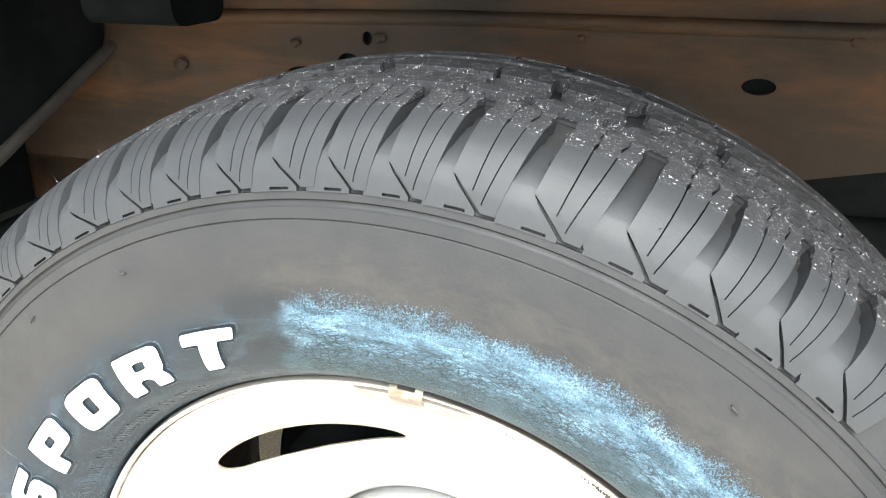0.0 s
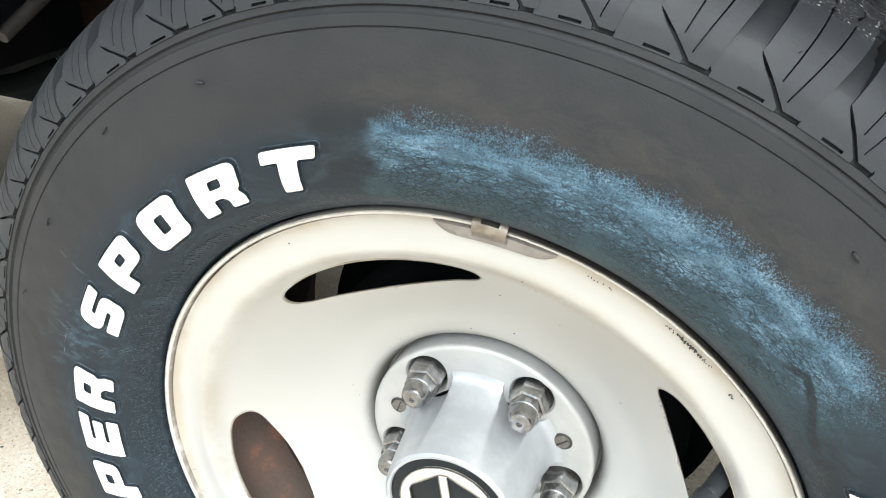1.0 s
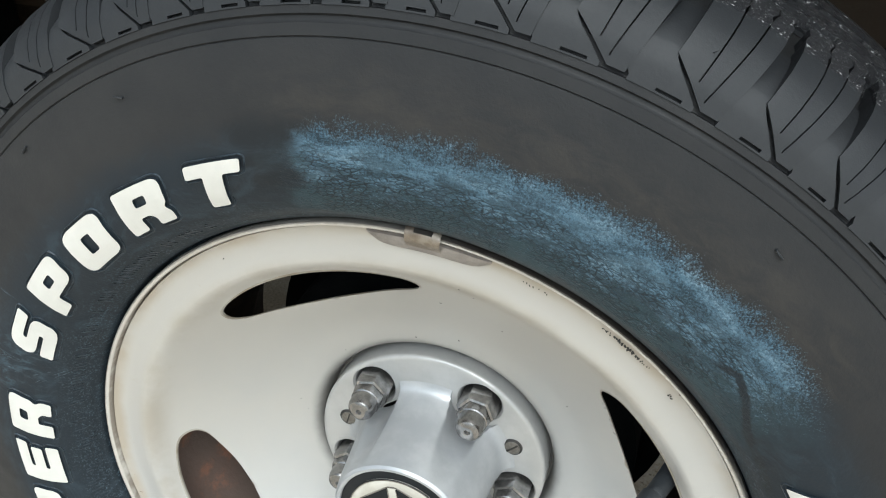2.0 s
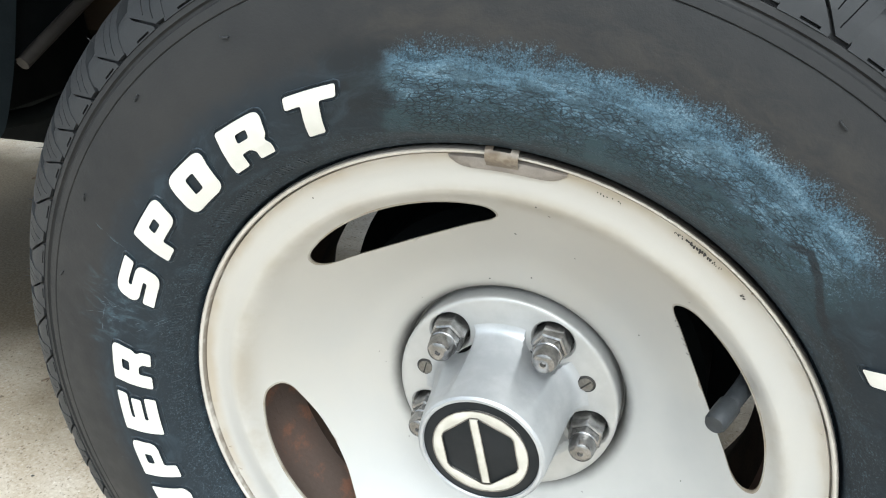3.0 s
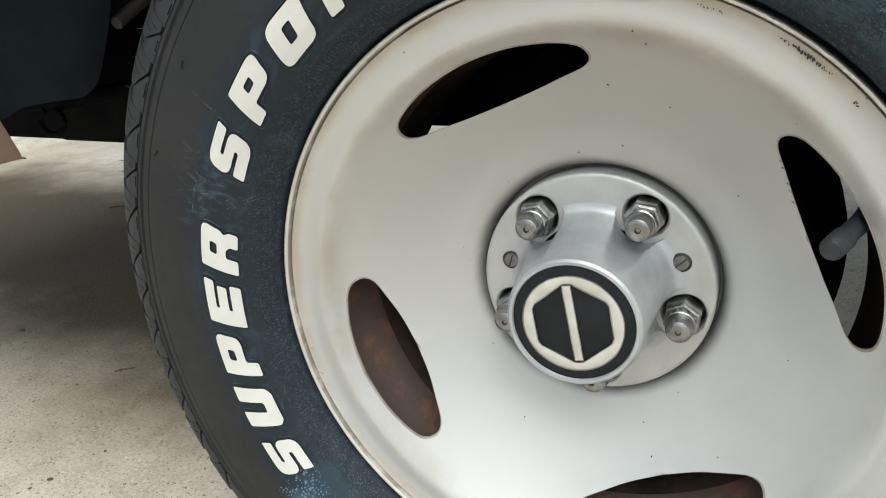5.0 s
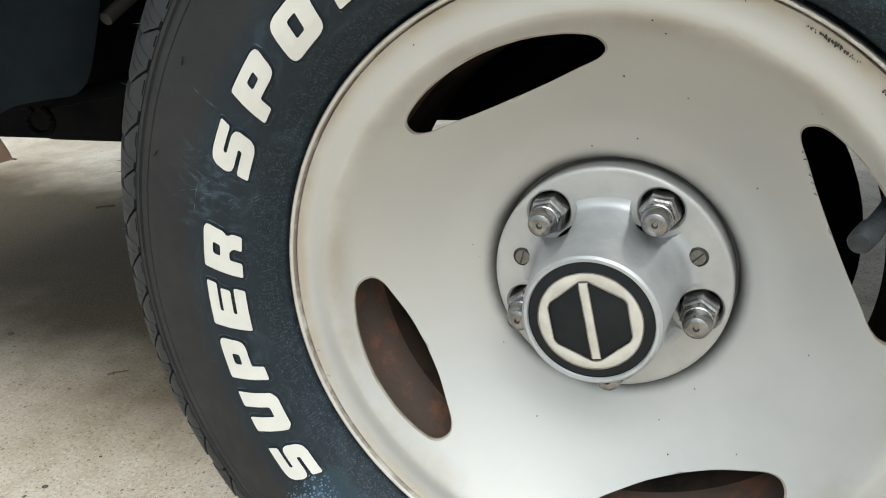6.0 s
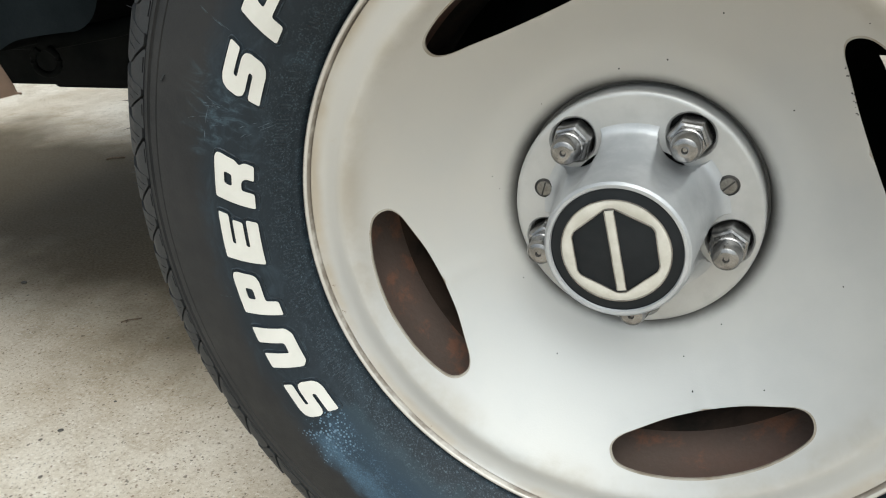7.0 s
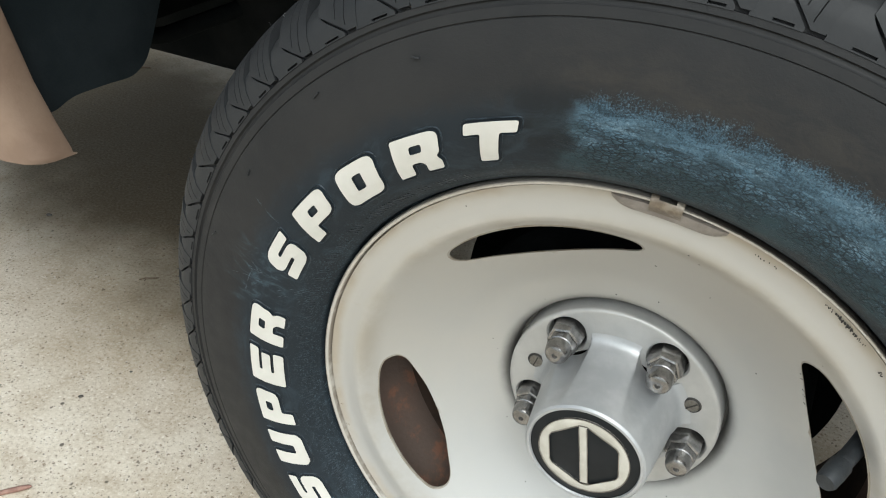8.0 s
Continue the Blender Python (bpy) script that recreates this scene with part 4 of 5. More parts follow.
def window_outline():
    """The window's outline: an arc outside, a flatter bow inside, round ends."""
    ctrl = [(-0.0548, 0.1495), (-0.0510, 0.1552), (-0.0410, 0.1578), (-0.021, 0.1595), (0.0, 0.1600), (0.021, 0.1595), (0.0410, 0.1578), (0.0510, 0.1552), (0.0548, 0.1495), (0.0525, 0.1442),
            (0.0440, 0.1393), (0.023, 0.1322), (0.0, 0.1298), (-0.023, 0.1322), (-0.0440, 0.1393), (-0.0525, 0.1442)]
    out, n = [], len(ctrl)
    for i in range(n):
        p0, p1, p2, p3 = (Vector(ctrl[(i + k) % n]) for k in (-1, 0, 1, 2))
        for k in range(8):
            t = k / 8
            p = 0.5 * (2 * p1 + (p2 - p0) * t + (2 * p0 - 5 * p1 + 4 * p2 - p3) * t * t + (3 * p1 - p0 - 3 * p2 + p3) * t ** 3)
            out.append((p.x, p.y))
    return out


def build_rim():
    bm = bmesh.new()
    inn, out = window_cells(bm, 4, 108.5, 0.0900, 0.1705, window_outline(), 14, face_y, 0.0016, (8, 56, 72, 120))
    centre = [(0.0685, 0.0660), (0.0762, 0.0652), (0.0768, 0.0620), (0.0774, 0.0580), (0.0782, 0.0545), (0.0794, 0.0518), (0.0812, 0.0499), (0.0840, 0.0484), (0.0870, 0.0473), (0.0900, face_y(0.0900))]
    revolve(bm, centre, inn)
    revolve(bm, [(0.1705, face_y(0.1705)), (0.1735, face_y(0.1735)), (0.1765, face_y(0.1765)), (0.1795, face_y(0.1795)), (0.183, -0.0104), (0.186, -0.0109), (0.1885, -0.0118), (0.1898, -0.0128), (0.1902, -0.0122), (0.1903, -0.0095)], out)
    bmesh.ops.remove_doubles(bm, verts=bm.verts[:], dist=1e-5)
    bmesh.ops.recalc_face_normals(bm, faces=bm.faces[:])
    rim = part("rim", bm, M_RIM, wheel, "silver-beige painted steel rim with four windows", 60)
    rim.data.materials.append(M_GRIME)
    bm = bmesh.new()
    revolve(bm, [(0.1903, -0.0095), (0.1909, -0.0102), (0.1911, -0.0152), (0.1915, -0.0160), (0.1926, -0.0165), (0.1935, -0.0163), (0.1940, -0.0152), (0.1941, -0.0130), (0.1930, -0.006), (0.188, 0.000), (0.182, 0.004)], n=240)
    part("rim_lip", bm, M_LIP, rim, "scuffed rim edge with bare metal")
    bm = bmesh.new()
    revolve(bm, [(0.182, 0.004), (0.177, 0.006), (0.1755, 0.014), (0.1735, 0.026), (0.1700, 0.036), (0.1660, 0.046), (0.1640, 0.052)], n=160)
    part("barrel", bm, M_BARREL, rim, "rust-brown inside of the rim")
    # deeper barrel: its unlit darkness is put into the colour
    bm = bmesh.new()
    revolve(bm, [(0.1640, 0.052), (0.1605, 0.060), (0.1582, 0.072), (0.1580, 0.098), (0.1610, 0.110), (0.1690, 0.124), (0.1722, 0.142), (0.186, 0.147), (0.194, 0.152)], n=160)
    part("inner_barrel", bm, M_DEEP, rim, "inner side of the rim, darkened for its shade")
    return rim


rim = build_rim()


def build_marks():
    """Dark chips and scratches in the paint."""
    rng = random.Random(4)
    bm = bmesh.new()

    def fleck(r, a, w, h, tilt):
        c = polar(r, a, face_y(min(r, 0.182)) if r < 0.182 else float(np.interp(r, (0.182, 0.187), (-0.0107, -0.0117))))
        n = Vector((0, -1, 0))
        u = Matrix.Rotation(radians(tilt), 3, n) @ polar(1, a)
        v = n.cross(u)
        slope = (face_y(min(r + 0.002, 0.182)) - face_y(min(r, 0.182) - 0.002)) / 0.004
        ring = []
        for k in range(8):
            d = u * (h * math.cos(k * math.pi / 4) * rng.uniform(0.7, 1.2)) + v * (w * math.sin(k * math.pi / 4) * rng.uniform(0.7, 1.2))
            d.y = slope * d.dot(polar(1, a)) - 0.00025
            ring.append(bm.verts.new(c + d))
        bm.faces.new(ring)
    for k in range(34):                                    # a scraped strip near the edge
        f = min(1.0, max(0.0, k / 33 + rng.uniform(-0.03, 0.03)))
        big = 0.5 + 1.0 * math.sin(math.pi * min(1.0, f * 1.1)) * rng.random()
        fleck(0.1869 + rng.uniform(-0.0007, 0.0004), 54.4 - 8.6 * f, 0.0005 * big, 0.0009 * big, rng.uniform(10, 75))
    for k in range(7):
        fleck(0.1857 + rng.uniform(-0.0007, 0.0006), 67.6 - 4.4 * rng.random(), 0.0003, 0.0004 + 0.0004 * rng.random(), 90 * rng.random())
    for k in range(5):
        fleck(0.1850 + rng.uniform(-0.0008, 0.0008), 41.0 - 1.5 * rng.random(), 0.0006, 0.0004, 90 * rng.random())
    for k in range(16):                                    # paint flaked off along one window's inner edge
        f = rng.uniform(0.008, 0.046)
        fleck(float(np.interp(f, (0.0, 0.023, 0.044, 0.0525), (0.1298, 0.1322, 0.1393, 0.1442))) - rng.uniform(0.0004, 0.0018), 18.5 + math.degrees(f / 0.13025), 0.0002 + 0.0003 * rng.random(), 0.0002 + 0.0003 * rng.random(), rng.uniform(0, 90))
    for r, a in RIM_SPOTS:
        s = rng.uniform(0.0003, 0.0006)
        fleck(r, a, s, s * rng.uniform(0.7, 1.5), rng.uniform(0, 90))
    bmesh.ops.recalc_face_normals(bm, faces=bm.faces[:])
    tagged(part("chipping", bm, M_HOLE, rim, "dark chips and scratches in the paint", 0), kind="stuff")


RIM_SPOTS = ((0.182, 117.6), (0.0914, 164.8), (0.0871, 93.0), (0.1061, 34.9), (0.1324, 80.9), (0.1274, 65.3), (0.0934, 76.0), (0.0863, 170.1), (0.0862, 127.0), (0.1119, 241.4), (0.1195, 286.3),
             (0.1289, 305.8), (0.1201, 342.2), (0.0891, 212.5), (0.0891, 303.9), (0.1003, 285.8), (0.1663, 75.6), (0.1606, 73.1), (0.1599, 43.4))
build_marks()


# hub cover: a flat collar with five nut holes, a fluted barrel and an enamelled cap
def build_hub():
    bm = bmesh.new()
    hole = [(0.0132 * math.cos(2 * math.pi * k / 60), 0.0572 + 0.0132 * math.sin(2 * math.pi * k / 60)) for k in range(60)]
    out = window_cells(bm, 5, 54.0, 0.0425, 0.0712, hole, 4, lambda r: 0.0450, 0.012)[1]
    revolve(bm, [(0.0712, 0.0450), (0.0732, 0.0451), (0.0741, 0.0458), (0.0745, 0.0473), (0.0745, 0.066)], out)
    bmesh.ops.remove_doubles(bm, verts=bm.verts[:], dist=1e-5)
    bmesh.ops.recalc_face_normals(bm, faces=bm.faces[:])
    hub = part("hub_cover", bm, M_PLATE, wheel, "silver painted hub cover with black and cream cap", 40)
    # dark sheet behind the nut holes: their shade is put into its colour
    bm = bmesh.new()
    revolve(bm, [(0.035, 0.0585), (0.072, 0.0585)], n=48)
    part("backing", bm, M_HOLE, hub, "dark sheet behind the nuts, hole shade in its colour")
    bm = bmesh.new()
    angles = [1.0 * k for k in range(360)]

    def flute(a, r):
        d = radians(abs((a - 54.0 + 36.0) % 72.0 - 36.0))
        side = 0.0172 ** 2 - (0.0572 * math.sin(d)) ** 2
        if d < 0.6 and side > 0:
            cut = 0.0572 * math.cos(d) - math.sqrt(side)
            k = 0.0009
            f = max(k - abs(r - cut), 0.0) / k
            r = min(r, cut) - f * f * k * 0.25
        return r
    rings = []
    for r, y in ((0.0568, 0.04515), (0.0548, 0.04490), (0.0528, 0.04435), (0.0511, 0.0435), (0.0497, 0.0422), (0.0485, 0.0404), (0.0476, 0.0380), (0.0468, 0.0350), (0.0458, 0.033), (0.0446, 0.022), (0.0432, 0.010), (0.0418, -0.002), (0.0408, -0.0085), (0.0400, -0.0118), (0.0386, -0.0132), (0.0368, -0.0130), (0.0362, -0.0118)):
        rings.append([bm.verts.new(polar(flute(a, r) if y > -0.003 else r, a, y)) for a in angles])
    for one, two in zip(rings, rings[1:]):
        for i in range(360):
            bm.faces.new((one[i], one[(i + 1) % 360], two[(i + 1) % 360], two[i]))
    bmesh.ops.recalc_face_normals(bm, faces=bm.faces[:])
    part("hub_barrel", bm, M_HUB, hub, smooth=26)
    bm = bmesh.new()
    revolve(bm, [(0.0366, -0.0112), (0.0350, -0.0118), (0.0005, -0.0118)], n=64)
    part("cap_plate", bm, M_BLACK, hub, "glossy black enamelled plate")
    # emblem: a ring with an eight-cornered opening and an upright bar
    bm = bmesh.new()
    n = 180
    inside = []
    for k in range(n):
        a = 360 * k / n
        flats = [0.0248]
        for d, r in ((5, 0.0227), (63, 0.0223), (127, 0.0223), (185, 0.0227), (243, 0.0223), (307, 0.0223)):
            c = math.cos(radians(a - d))
            if c > 0.3:
                flats.append(r / c)
        inside.append(min(flats))
    rows = [[bm.verts.new(polar(f(k), 360 * k / n, y)) for k in range(n)] for f, y in
            ((lambda k: 0.0303, -0.0112), (lambda k: 0.0303, -0.0124), (lambda k: 0.0298, -0.0128), (lambda k: inside[k] + 0.0006, -0.0128), (lambda k: inside[k], -0.0124), (lambda k: inside[k], -0.0112))]
    for one, two in zip(rows, rows[1:]):
        for i in range(n):
            bm.faces.new((one[i], one[(i + 1) % n], two[(i + 1) % n], two[i]))
    part("emblem_ring", bm, M_CREAM, hub, "cream enamel ring")
    bm = bmesh.new()
    box(bm, -0.0026, 0.0026, -0.01275, -0.0112, -0.0238, 0.0238, 0.0003)
    bmesh.ops.transform(bm, matrix=turned(5.6), verts=bm.verts[:])
    part("emblem_bar", bm, M_CREAM, hub, "cream enamel bar")
    bm = bmesh.new()                                       # bright metal edges round the enamel
    for f, w in ((lambda k: 0.0300, 0.0005), (lambda k: inside[k] + 0.0001, 0.00045)):
        rows = [[bm.verts.new(polar(f(k) + d, 360 * k / n, y)) for k in range(n)] for d, y in ((w, -0.0122), (w * 0.6, -0.0131), (-w * 0.6, -0.0131), (-w, -0.0122))]
        for one, two in zip(rows, rows[1:]):
            for i in range(n):
                bm.faces.new((one[i], one[(i + 1) % n], two[(i + 1) % n], two[i]))
    part("emblem_edging", bm, M_NUT, hub, "thin bright metal edging")
    bm = bmesh.new()
    for x in (-0.0026, 0.0026):
        box(bm, x - 0.0003, x + 0.0003, -0.0131, -0.0115, -0.0232, 0.0232, 0.00012)
    bmesh.ops.transform(bm, matrix=turned(5.6), verts=bm.verts[:])
    part("bar_edging", bm, M_NUT, hub, "thin bright metal edging")
    return hub


hub = build_hub()


def build_nut():
    bm = bmesh.new()
    rings = []
    for r, y, hexed in ((0.0122, 0.058, 1), (0.0122, 0.0375, 1), (0.0114, 0.0358, 1), (0.0100, 0.0352, 1), (0.0100, 0.0305, 1), (0.0092, 0.0292, 0), (0.0085, 0.0287, 0), (0.0083, 0.0236, 0),
                        (0.0078, 0.0214, 0), (0.0067, 0.0197, 0), (0.0050, 0.0188, 0), (0.0031, 0.0185, 0), (0.0019, 0.0188, 0), (0.0012, 0.0204, 0)):
        ring = []
        for k in range(36):
            a = 10.0 * k
            f = math.cos(radians(30)) / math.cos(radians((a + 30) % 60 - 30)) if hexed else 1.0
            ring.append(bm.verts.new(polar(r * f, a, y)))
        rings.append(ring)
    for one, two in zip(rings, rings[1:]):
        for i in range(36):
            bm.faces.new((one[i], one[(i + 1) % 36], two[(i + 1) % 36], two[i]))
    bm.faces.new(rings[-1])
    bmesh.ops.recalc_face_normals(bm, faces=bm.faces[:])
    return part("lug_nut", bm, M_NUT, wheel, "worn zinc-plated hexagonal lug nut with domed tip", 28)


nut = build_nut()
for k in range(5):
    m = Matrix.Translation(polar(0.0572, 54 + 72 * k)) @ turned(17 + 23 * k)
    if k == 0:
        nut.matrix_basis = m
    else:
        tagged(again(nut, m, wheel), "worn zinc-plated hexagonal lug nut with domed tip")


def build_screw():
    bm = bmesh.new()
    revolve(bm, [(0.0052, 0.0460), (0.0052, 0.0448), (0.0046, 0.0438), (0.0020, 0.0434), (0.0002, 0.0434)], n=24)
    screw = part("screw", bm, M_SCREW, wheel, "slotted screw head")
    # a dark bar gives the slot's shade by colour
    bm = bmesh.new()
    box(bm, -0.0043, 0.0043, 0.0429, 0.0436, -0.0004, 0.0004)
    part("screw_slot", bm, M_HOLE, screw)
    # dark ring: shade of the screw's recess put into the colour
    bm = bmesh.new()
    revolve(bm, [(0.0050, 0.0440), (0.0054, 0.0446), (0.0060, 0.0449), (0.0063, 0.04495)], n=32)
    part("countersink", bm, M_HOLE, screw, "dark ring standing in for the shaded screw recess")
    return screw


for deg, spin in ((17.5, 40), (163.5, 70)):
    s = build_screw()
    s.matrix_basis = Matrix.Translation(polar(0.0568, deg)) @ turned(spin)


# balance weight clipped on the rim, and the valve
def build_weight():
    bm = bmesh.new()
    n = 24
    rows = []
    for k in range(n + 1):
        f = k / n
        a = 90.4 - 18.4 * f
        fade = max(0.0, 1 - abs(2 * f - 1) ** 5) ** 0.5
        lo = 0.1885 - 0.0068 * fade
        rows.append([bm.verts.new(polar(r, a, y)) for r, y in ((lo, -0.0100), (lo + 0.0006, -0.0100 - 0.0030 * fade), (0.1872, -0.0118 - 0.0036 * fade), (0.1892, -0.0135 - 0.0018 * fade), (0.1900, -0.0130))])
    for one, two in zip(rows, rows[1:]):
        for i in range(4):
            bm.faces.new((one[i], two[i], two[i + 1], one[i + 1]))
    bmesh.ops.recalc_face_normals(bm, faces=bm.faces[:])
    weight = part("balance_weight", bm, M_LEAD, wheel, "grey lead balance weight clipped to the rim edge", 50)
    bm = bmesh.new()
    rows = [[bm.verts.new(polar(r, a, y)) for r, y in ((0.1856, -0.0150), (0.1875, -0.0166), (0.1900, -0.0186), (0.1925, -0.0194), (0.1950, -0.0188), (0.1966, -0.0165))] for a in (84.2, 83.0, 81.7, 80.4, 79.2)]
    for one, two in zip(rows, rows[1:]):
        for i in range(5):
            if not ((one is rows[1] or one is rows[2]) and i == 4):
                bm.faces.new((one[i], two[i], two[i + 1], one[i + 1]))
    bmesh.ops.recalc_face_normals(bm, faces=bm.faces[:])
    part("clip", bm, M_CLIP, weight, "steel clip", 60)


build_weight()
bm = bmesh.new()
a = polar(0.1690, 19.6, 0.040)
b = polar(0.1420, 22.0, -0.0265)
n_valve = 20
axis = (b - a).normalized()
turn = axis.to_track_quat("Z", "Y").to_matrix()
rings = []
for f, r in ((0.0, 0.0085), (0.18, 0.0076), (0.36, 0.0058), (0.52, 0.0052), (0.70, 0.0050), (0.735, 0.0050), (0.745, 0.0044), (0.755, 0.0060), (0.86, 0.0061), (0.97, 0.0058), (1.0, 0.0048)):
    p = a.lerp(b, f)
    rings.append([bm.verts.new(p + turn @ Vector((r * math.cos(k * math.tau / n_valve), r * math.sin(k * math.tau / n_valve), 0))) for k in range(n_valve)])
for one, two in zip(rings, rings[1:]):
    for k in range(n_valve):
        bm.faces.new((one[k], one[(k + 1) % n_valve], two[(k + 1) % n_valve], two[k]))
bm.faces.new(rings[-1])
bmesh.ops.recalc_face_normals(bm, faces=bm.faces[:])
part("valve_stem", bm, M_VALVE, rim, "black rubber valve stem with cap", 50)

# ---- the vehicle round the wheel ----
# unseen front end, placed by the light it lets under the vehicle
FRONT = -1.38
car = tagged(new("car"), "old beige off-road vehicle with rusty wheel well", "car")
car.matrix_basis = pose(0, 0, 0)


def car_box(name, bounds, material, label="", bevel=0.004):
    bm = bmesh.new()
    box(bm, *bounds, bevel)
    return part(name, bm, material, car, label, 40)


# beige fender end ahead of the tyre: outer skin, rounded edge and a flange turned inwards
bm = bmesh.new()
rows = []
for z, back in ((0.391, 0.033), (0.3925, 0.033), (0.397, 0.033), (0.42, 0.029), (0.457, 0.022), (0.527, 0.008), (0.60, -0.004), (0.70, -0.01), (0.80, -0.01), (0.95, -0.01)):
    tuck = 0.004 if z < 0.392 else 0.0
    inset = float(np.interp(z, (0.391, 0.40, 0.425, 0.46, 0.60), (0.0, 0.002, 0.009, 0.014, 0.012)))
    rows.append([bm.verts.new((x - (inset if x > -0.52 else 0.0), y + tuck, z)) for x, y in ((-0.4775, back), (-0.4760, back), (-0.4750, back - 0.004), (-0.4780, back - 0.022), (-0.4820, back - 0.030), (-0.490, back - 0.036), (-0.507, back - 0.040), (-0.56, back - 0.044), (-0.66, back - 0.045), (-0.80, back - 0.042), (FRONT, back - 0.03))])
for one, two in zip(rows, rows[1:]):
    for i in range(10):
        bm.faces.new((one[i], one[i + 1], two[i + 1], two[i]))
bmesh.ops.recalc_face_normals(bm, faces=bm.faces[:])
bmesh.ops.solidify(bm, geom=bm.faces[:], thickness=0.0015)
part("fender_end", bm, M_BODY, car, "beige painted fender end", 60)


def sheet(name, points, x0, x1, material, label=""):
    """A flat plate of that outline (y, z) between two x."""
    bm = bmesh.new()
    loop = rounded(points, 0.02, 4)
    a, b = [bm.verts.new((x0, p[0], p[1])) for p in loop], [bm.verts.new((x1, p[0], p[1])) for p in loop]
    bm.faces.new(a), bm.faces.new(b[::-1])
    for i in range(len(a)):
        j = (i + 1) % len(a)
        bm.faces.new((a[i], b[i], b[j], a[j]))
    bmesh.ops.recalc_face_normals(bm, faces=bm.faces[:])
    return part(name, bm, material, car, label, 40)


sheet("mud_flap", [(0.008, 0.95), (0.008, 0.432), (0.040, 0.419), (0.062, 0.427), (0.100, 0.4255), (0.132, 0.4225), (0.150, 0.431), (0.160, 0.446), (0.181, 0.486), (0.225, 0.60), (0.26, 0.95)], -0.511, -0.500, M_FLAP, "black rubber flap")
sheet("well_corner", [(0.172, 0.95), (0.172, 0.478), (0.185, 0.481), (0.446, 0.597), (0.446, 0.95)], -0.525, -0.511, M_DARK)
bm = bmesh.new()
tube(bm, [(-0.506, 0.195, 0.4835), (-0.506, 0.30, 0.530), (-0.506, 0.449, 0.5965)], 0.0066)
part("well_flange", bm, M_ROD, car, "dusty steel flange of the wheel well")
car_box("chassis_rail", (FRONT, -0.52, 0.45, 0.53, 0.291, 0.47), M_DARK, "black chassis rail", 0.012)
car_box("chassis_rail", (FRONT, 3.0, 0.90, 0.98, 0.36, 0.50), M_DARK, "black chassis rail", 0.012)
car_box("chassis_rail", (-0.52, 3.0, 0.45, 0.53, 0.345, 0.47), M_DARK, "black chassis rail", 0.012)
# three unseen blocks, added to cut the light under the vehicle
car_box("skid_plate", (-1.04, -0.56, 0.55, 0.88, 0.262, 0.30), M_DARK, "unseen black plate, added to darken the ground beneath", 0.01)
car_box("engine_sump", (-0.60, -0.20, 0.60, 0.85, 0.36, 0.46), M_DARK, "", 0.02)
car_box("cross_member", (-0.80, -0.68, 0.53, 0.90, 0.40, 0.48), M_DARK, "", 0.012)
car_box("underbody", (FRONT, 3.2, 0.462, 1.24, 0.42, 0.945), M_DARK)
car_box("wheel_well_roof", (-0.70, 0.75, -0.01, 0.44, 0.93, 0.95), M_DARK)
bm = bmesh.new()                                          # unseen outer skin above the wheel, its arch cut low to shade the well
arch = [(FRONT, 0.60), (-0.52, 0.60), (-0.49, 0.70), (-0.43, 0.76), (-0.25, 0.80), (0.0, 0.800), (0.16, 0.755), (0.36, 0.735), (0.46, 0.68), (0.525, 0.55), (0.53, 0.40), (3.2, 0.40), (3.2, 0.95), (FRONT, 0.95)]
edges = [bm.verts.new((x, -0.036, z)) for x, z in arch]
bmesh.ops.triangle_fill(bm, use_beauty=True, edges=[bm.edges.new((edges[i], edges[(i + 1) % len(edges)])) for i in range(len(edges))])
made = bmesh.ops.extrude_face_region(bm, geom=bm.faces[:])
for v in made["geom"]:
    if isinstance(v, bmesh.types.BMVert):
        v.co.y += 0.025
bmesh.ops.recalc_face_normals(bm, faces=bm.faces[:])
part("fender_skin", bm, M_BODY, car, "beige fender with the wheel arch", 30)
# unseen body parts, added and sized to block sky light
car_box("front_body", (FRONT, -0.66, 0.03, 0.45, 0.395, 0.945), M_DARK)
car_box("far_body_side", (FRONT, 3.2, 1.24, 1.30, 0.56, 0.945), M_BODY, "beige far body side, out of view", 0.02)
car_box("bonnet", (FRONT, 3.2, -0.03, 1.28, 0.952, 0.99), M_BODY, "beige bonnet, out of view", 0.02)

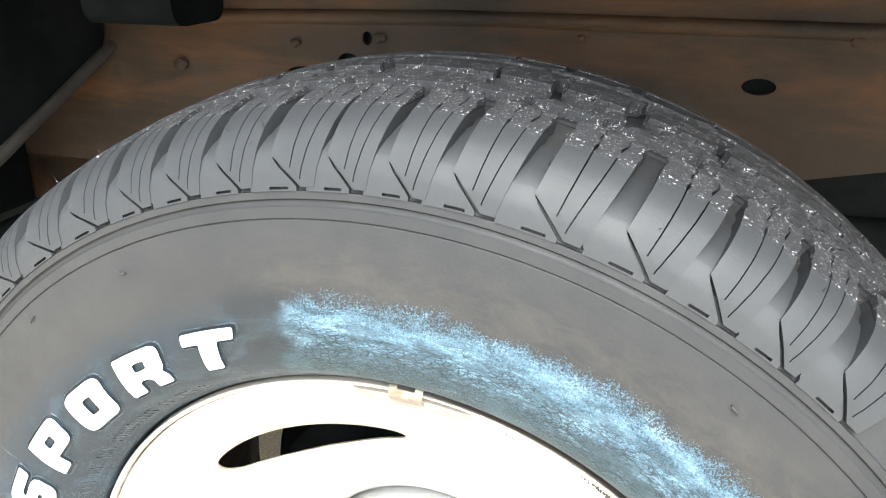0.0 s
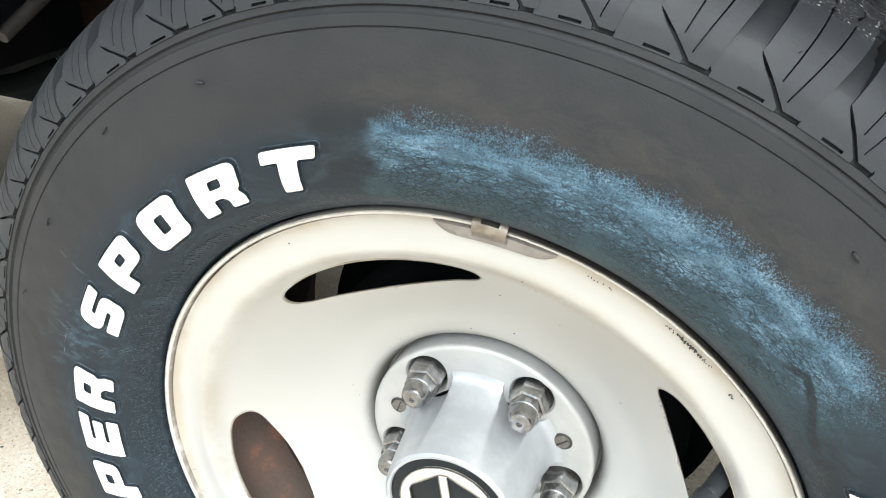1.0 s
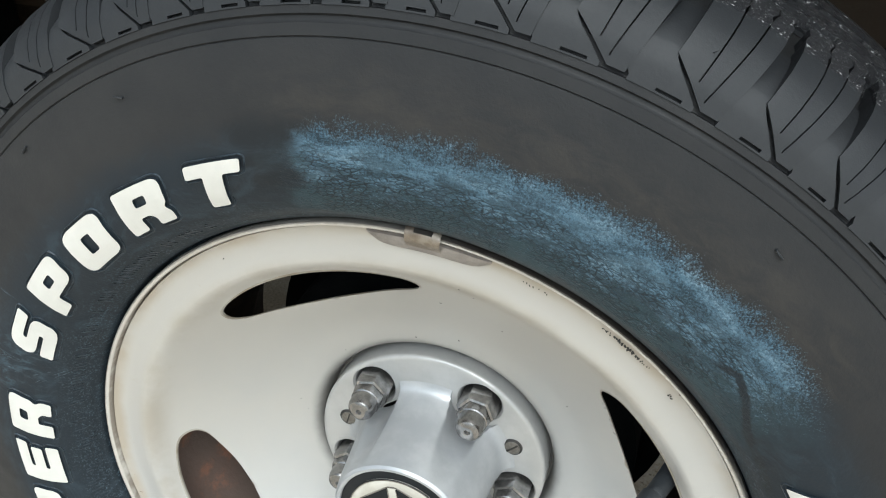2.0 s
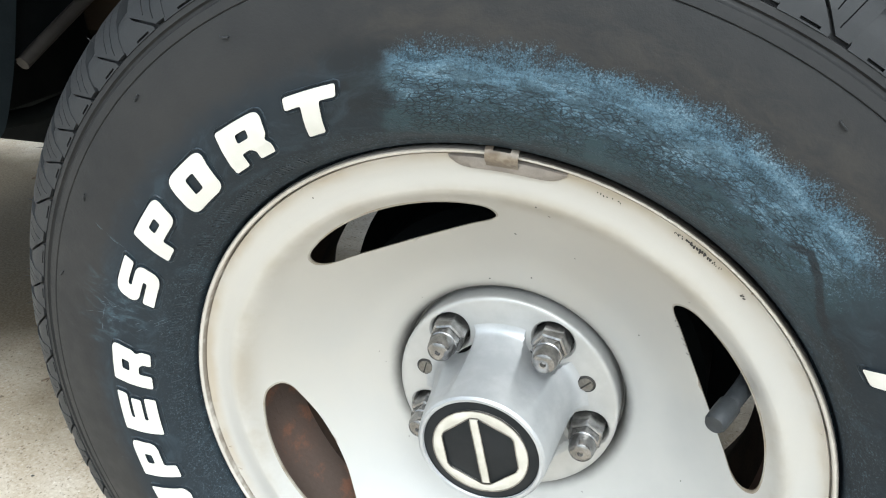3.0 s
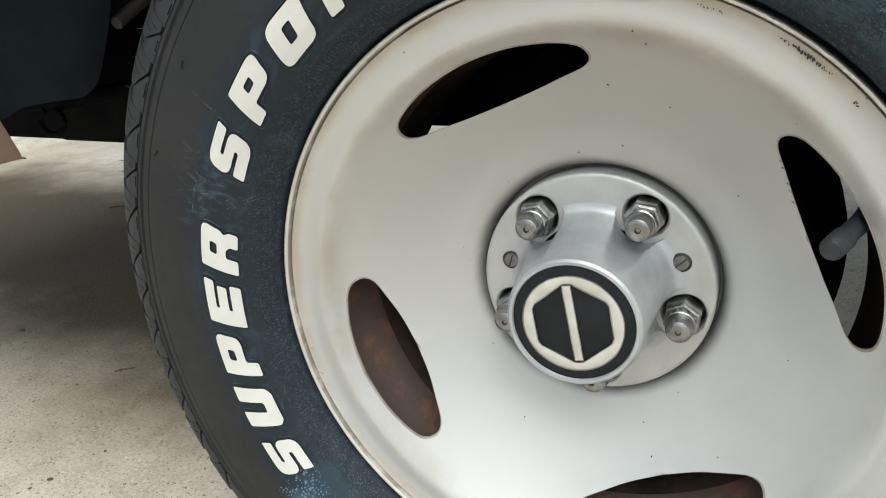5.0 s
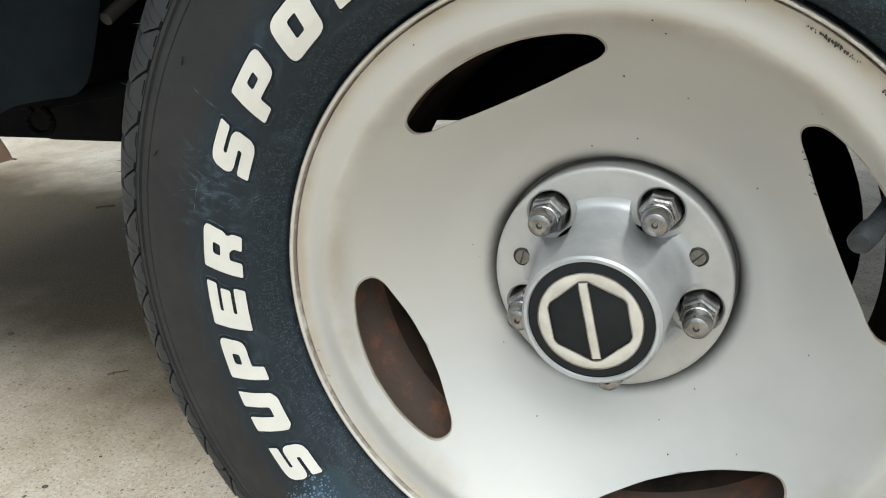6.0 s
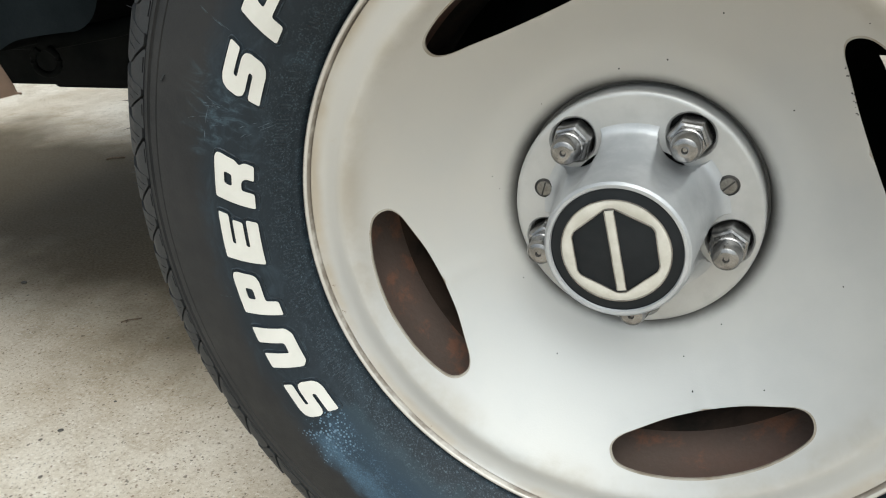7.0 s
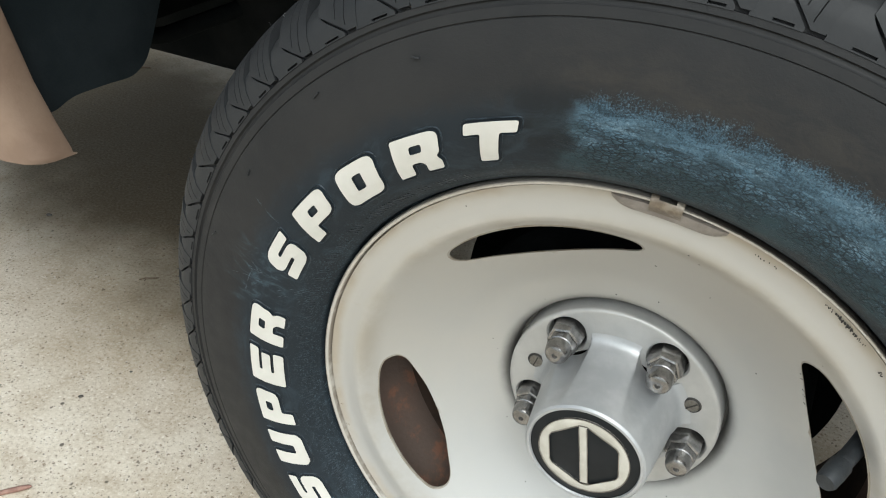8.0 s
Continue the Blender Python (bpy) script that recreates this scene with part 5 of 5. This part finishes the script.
# rusty inner panel of the wheel well, with drain holes
def build_well():
    outline = [(-0.666, 0.399), (0.025, 0.468), (0.219, 0.500), (0.327, 0.522), (0.826, 0.522), (0.826, 0.9774), (-0.666, 0.9774)]
    holes = ((0.187, 0.587, 0.015, 0.0075), (-0.193, 0.616, 0.0053, 0.007), (-0.215, 0.594, 0.0107, 0.0064), (-0.265, 0.578, 0.0214, 0.0064))
    bm = bmesh.new()
    edges = []
    for loop in [outline] + [[(x + w * math.cos(k * math.pi / 10), z + h * math.sin(k * math.pi / 10)) for k in range(20)] for x, z, w, h in holes]:
        vs = [bm.verts.new((x, 0.45, z)) for x, z in loop]
        edges += [bm.edges.new((vs[i], vs[(i + 1) % len(vs)])) for i in range(len(vs))]
    bmesh.ops.triangle_fill(bm, use_beauty=True, edges=edges)
    bmesh.ops.solidify(bm, geom=bm.faces[:], thickness=0.004)
    wall = part("wheel_well_wall", bm, M_WELL, car, "rusty brown inner wheel well panel", 30)
    bm = bmesh.new()                                       # pressed bead along the panel
    tube(bm, [(-0.374, 0.452, 0.633), (-0.102, 0.452, 0.639), (0.218, 0.452, 0.638), (0.767, 0.452, 0.636)], 0.008, 16)
    part("pressed_bead", bm, M_WELL, wall)
    bm = bmesh.new()                                       # spot welds and lumps of old sealant
    rng = random.Random(3)
    for x, z, s in ((-0.273, 0.609, 0.006), (-0.178, 0.617, 0.007), (0.261, 0.630, 0.006), (-0.416, 0.580, 0.009), (0.025, 0.624, 0.005)):
        made = bmesh.ops.create_icosphere(bm, subdivisions=2, radius=s, matrix=Matrix.Translation((x, 0.4465, z)) @ Matrix.Diagonal((1.0, 0.45, 0.8, 1)))
        for v in made["verts"]:
            v.co += Vector((rng.uniform(-1, 1), rng.uniform(-1, 1), rng.uniform(-1, 1))) * s * 0.12
    tagged(part("sealant_lumps", bm, M_WELL, wall, "rusty lumps of old sealant"), kind="stuff")


build_well()
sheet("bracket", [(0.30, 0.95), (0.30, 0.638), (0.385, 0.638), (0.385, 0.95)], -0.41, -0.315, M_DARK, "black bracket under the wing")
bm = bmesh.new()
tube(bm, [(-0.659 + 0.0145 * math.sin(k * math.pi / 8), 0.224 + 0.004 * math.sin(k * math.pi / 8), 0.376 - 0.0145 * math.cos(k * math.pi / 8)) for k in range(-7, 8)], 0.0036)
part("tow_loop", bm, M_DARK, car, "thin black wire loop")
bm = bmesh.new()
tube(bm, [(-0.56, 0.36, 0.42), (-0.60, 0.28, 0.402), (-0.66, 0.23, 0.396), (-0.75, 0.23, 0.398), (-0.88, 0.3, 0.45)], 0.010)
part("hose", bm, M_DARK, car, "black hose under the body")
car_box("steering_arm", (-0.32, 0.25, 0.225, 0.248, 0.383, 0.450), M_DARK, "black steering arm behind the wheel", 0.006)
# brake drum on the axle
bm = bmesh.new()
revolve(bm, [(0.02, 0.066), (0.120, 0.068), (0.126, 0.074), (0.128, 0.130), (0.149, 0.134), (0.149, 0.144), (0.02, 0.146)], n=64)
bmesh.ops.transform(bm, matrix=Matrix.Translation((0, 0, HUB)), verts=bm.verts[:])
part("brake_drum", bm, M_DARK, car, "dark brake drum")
bm = bmesh.new()
tube(bm, [(0, 0.10, HUB), (0, 1.2, HUB)], 0.04)
part("axle", bm, M_DARK, car)
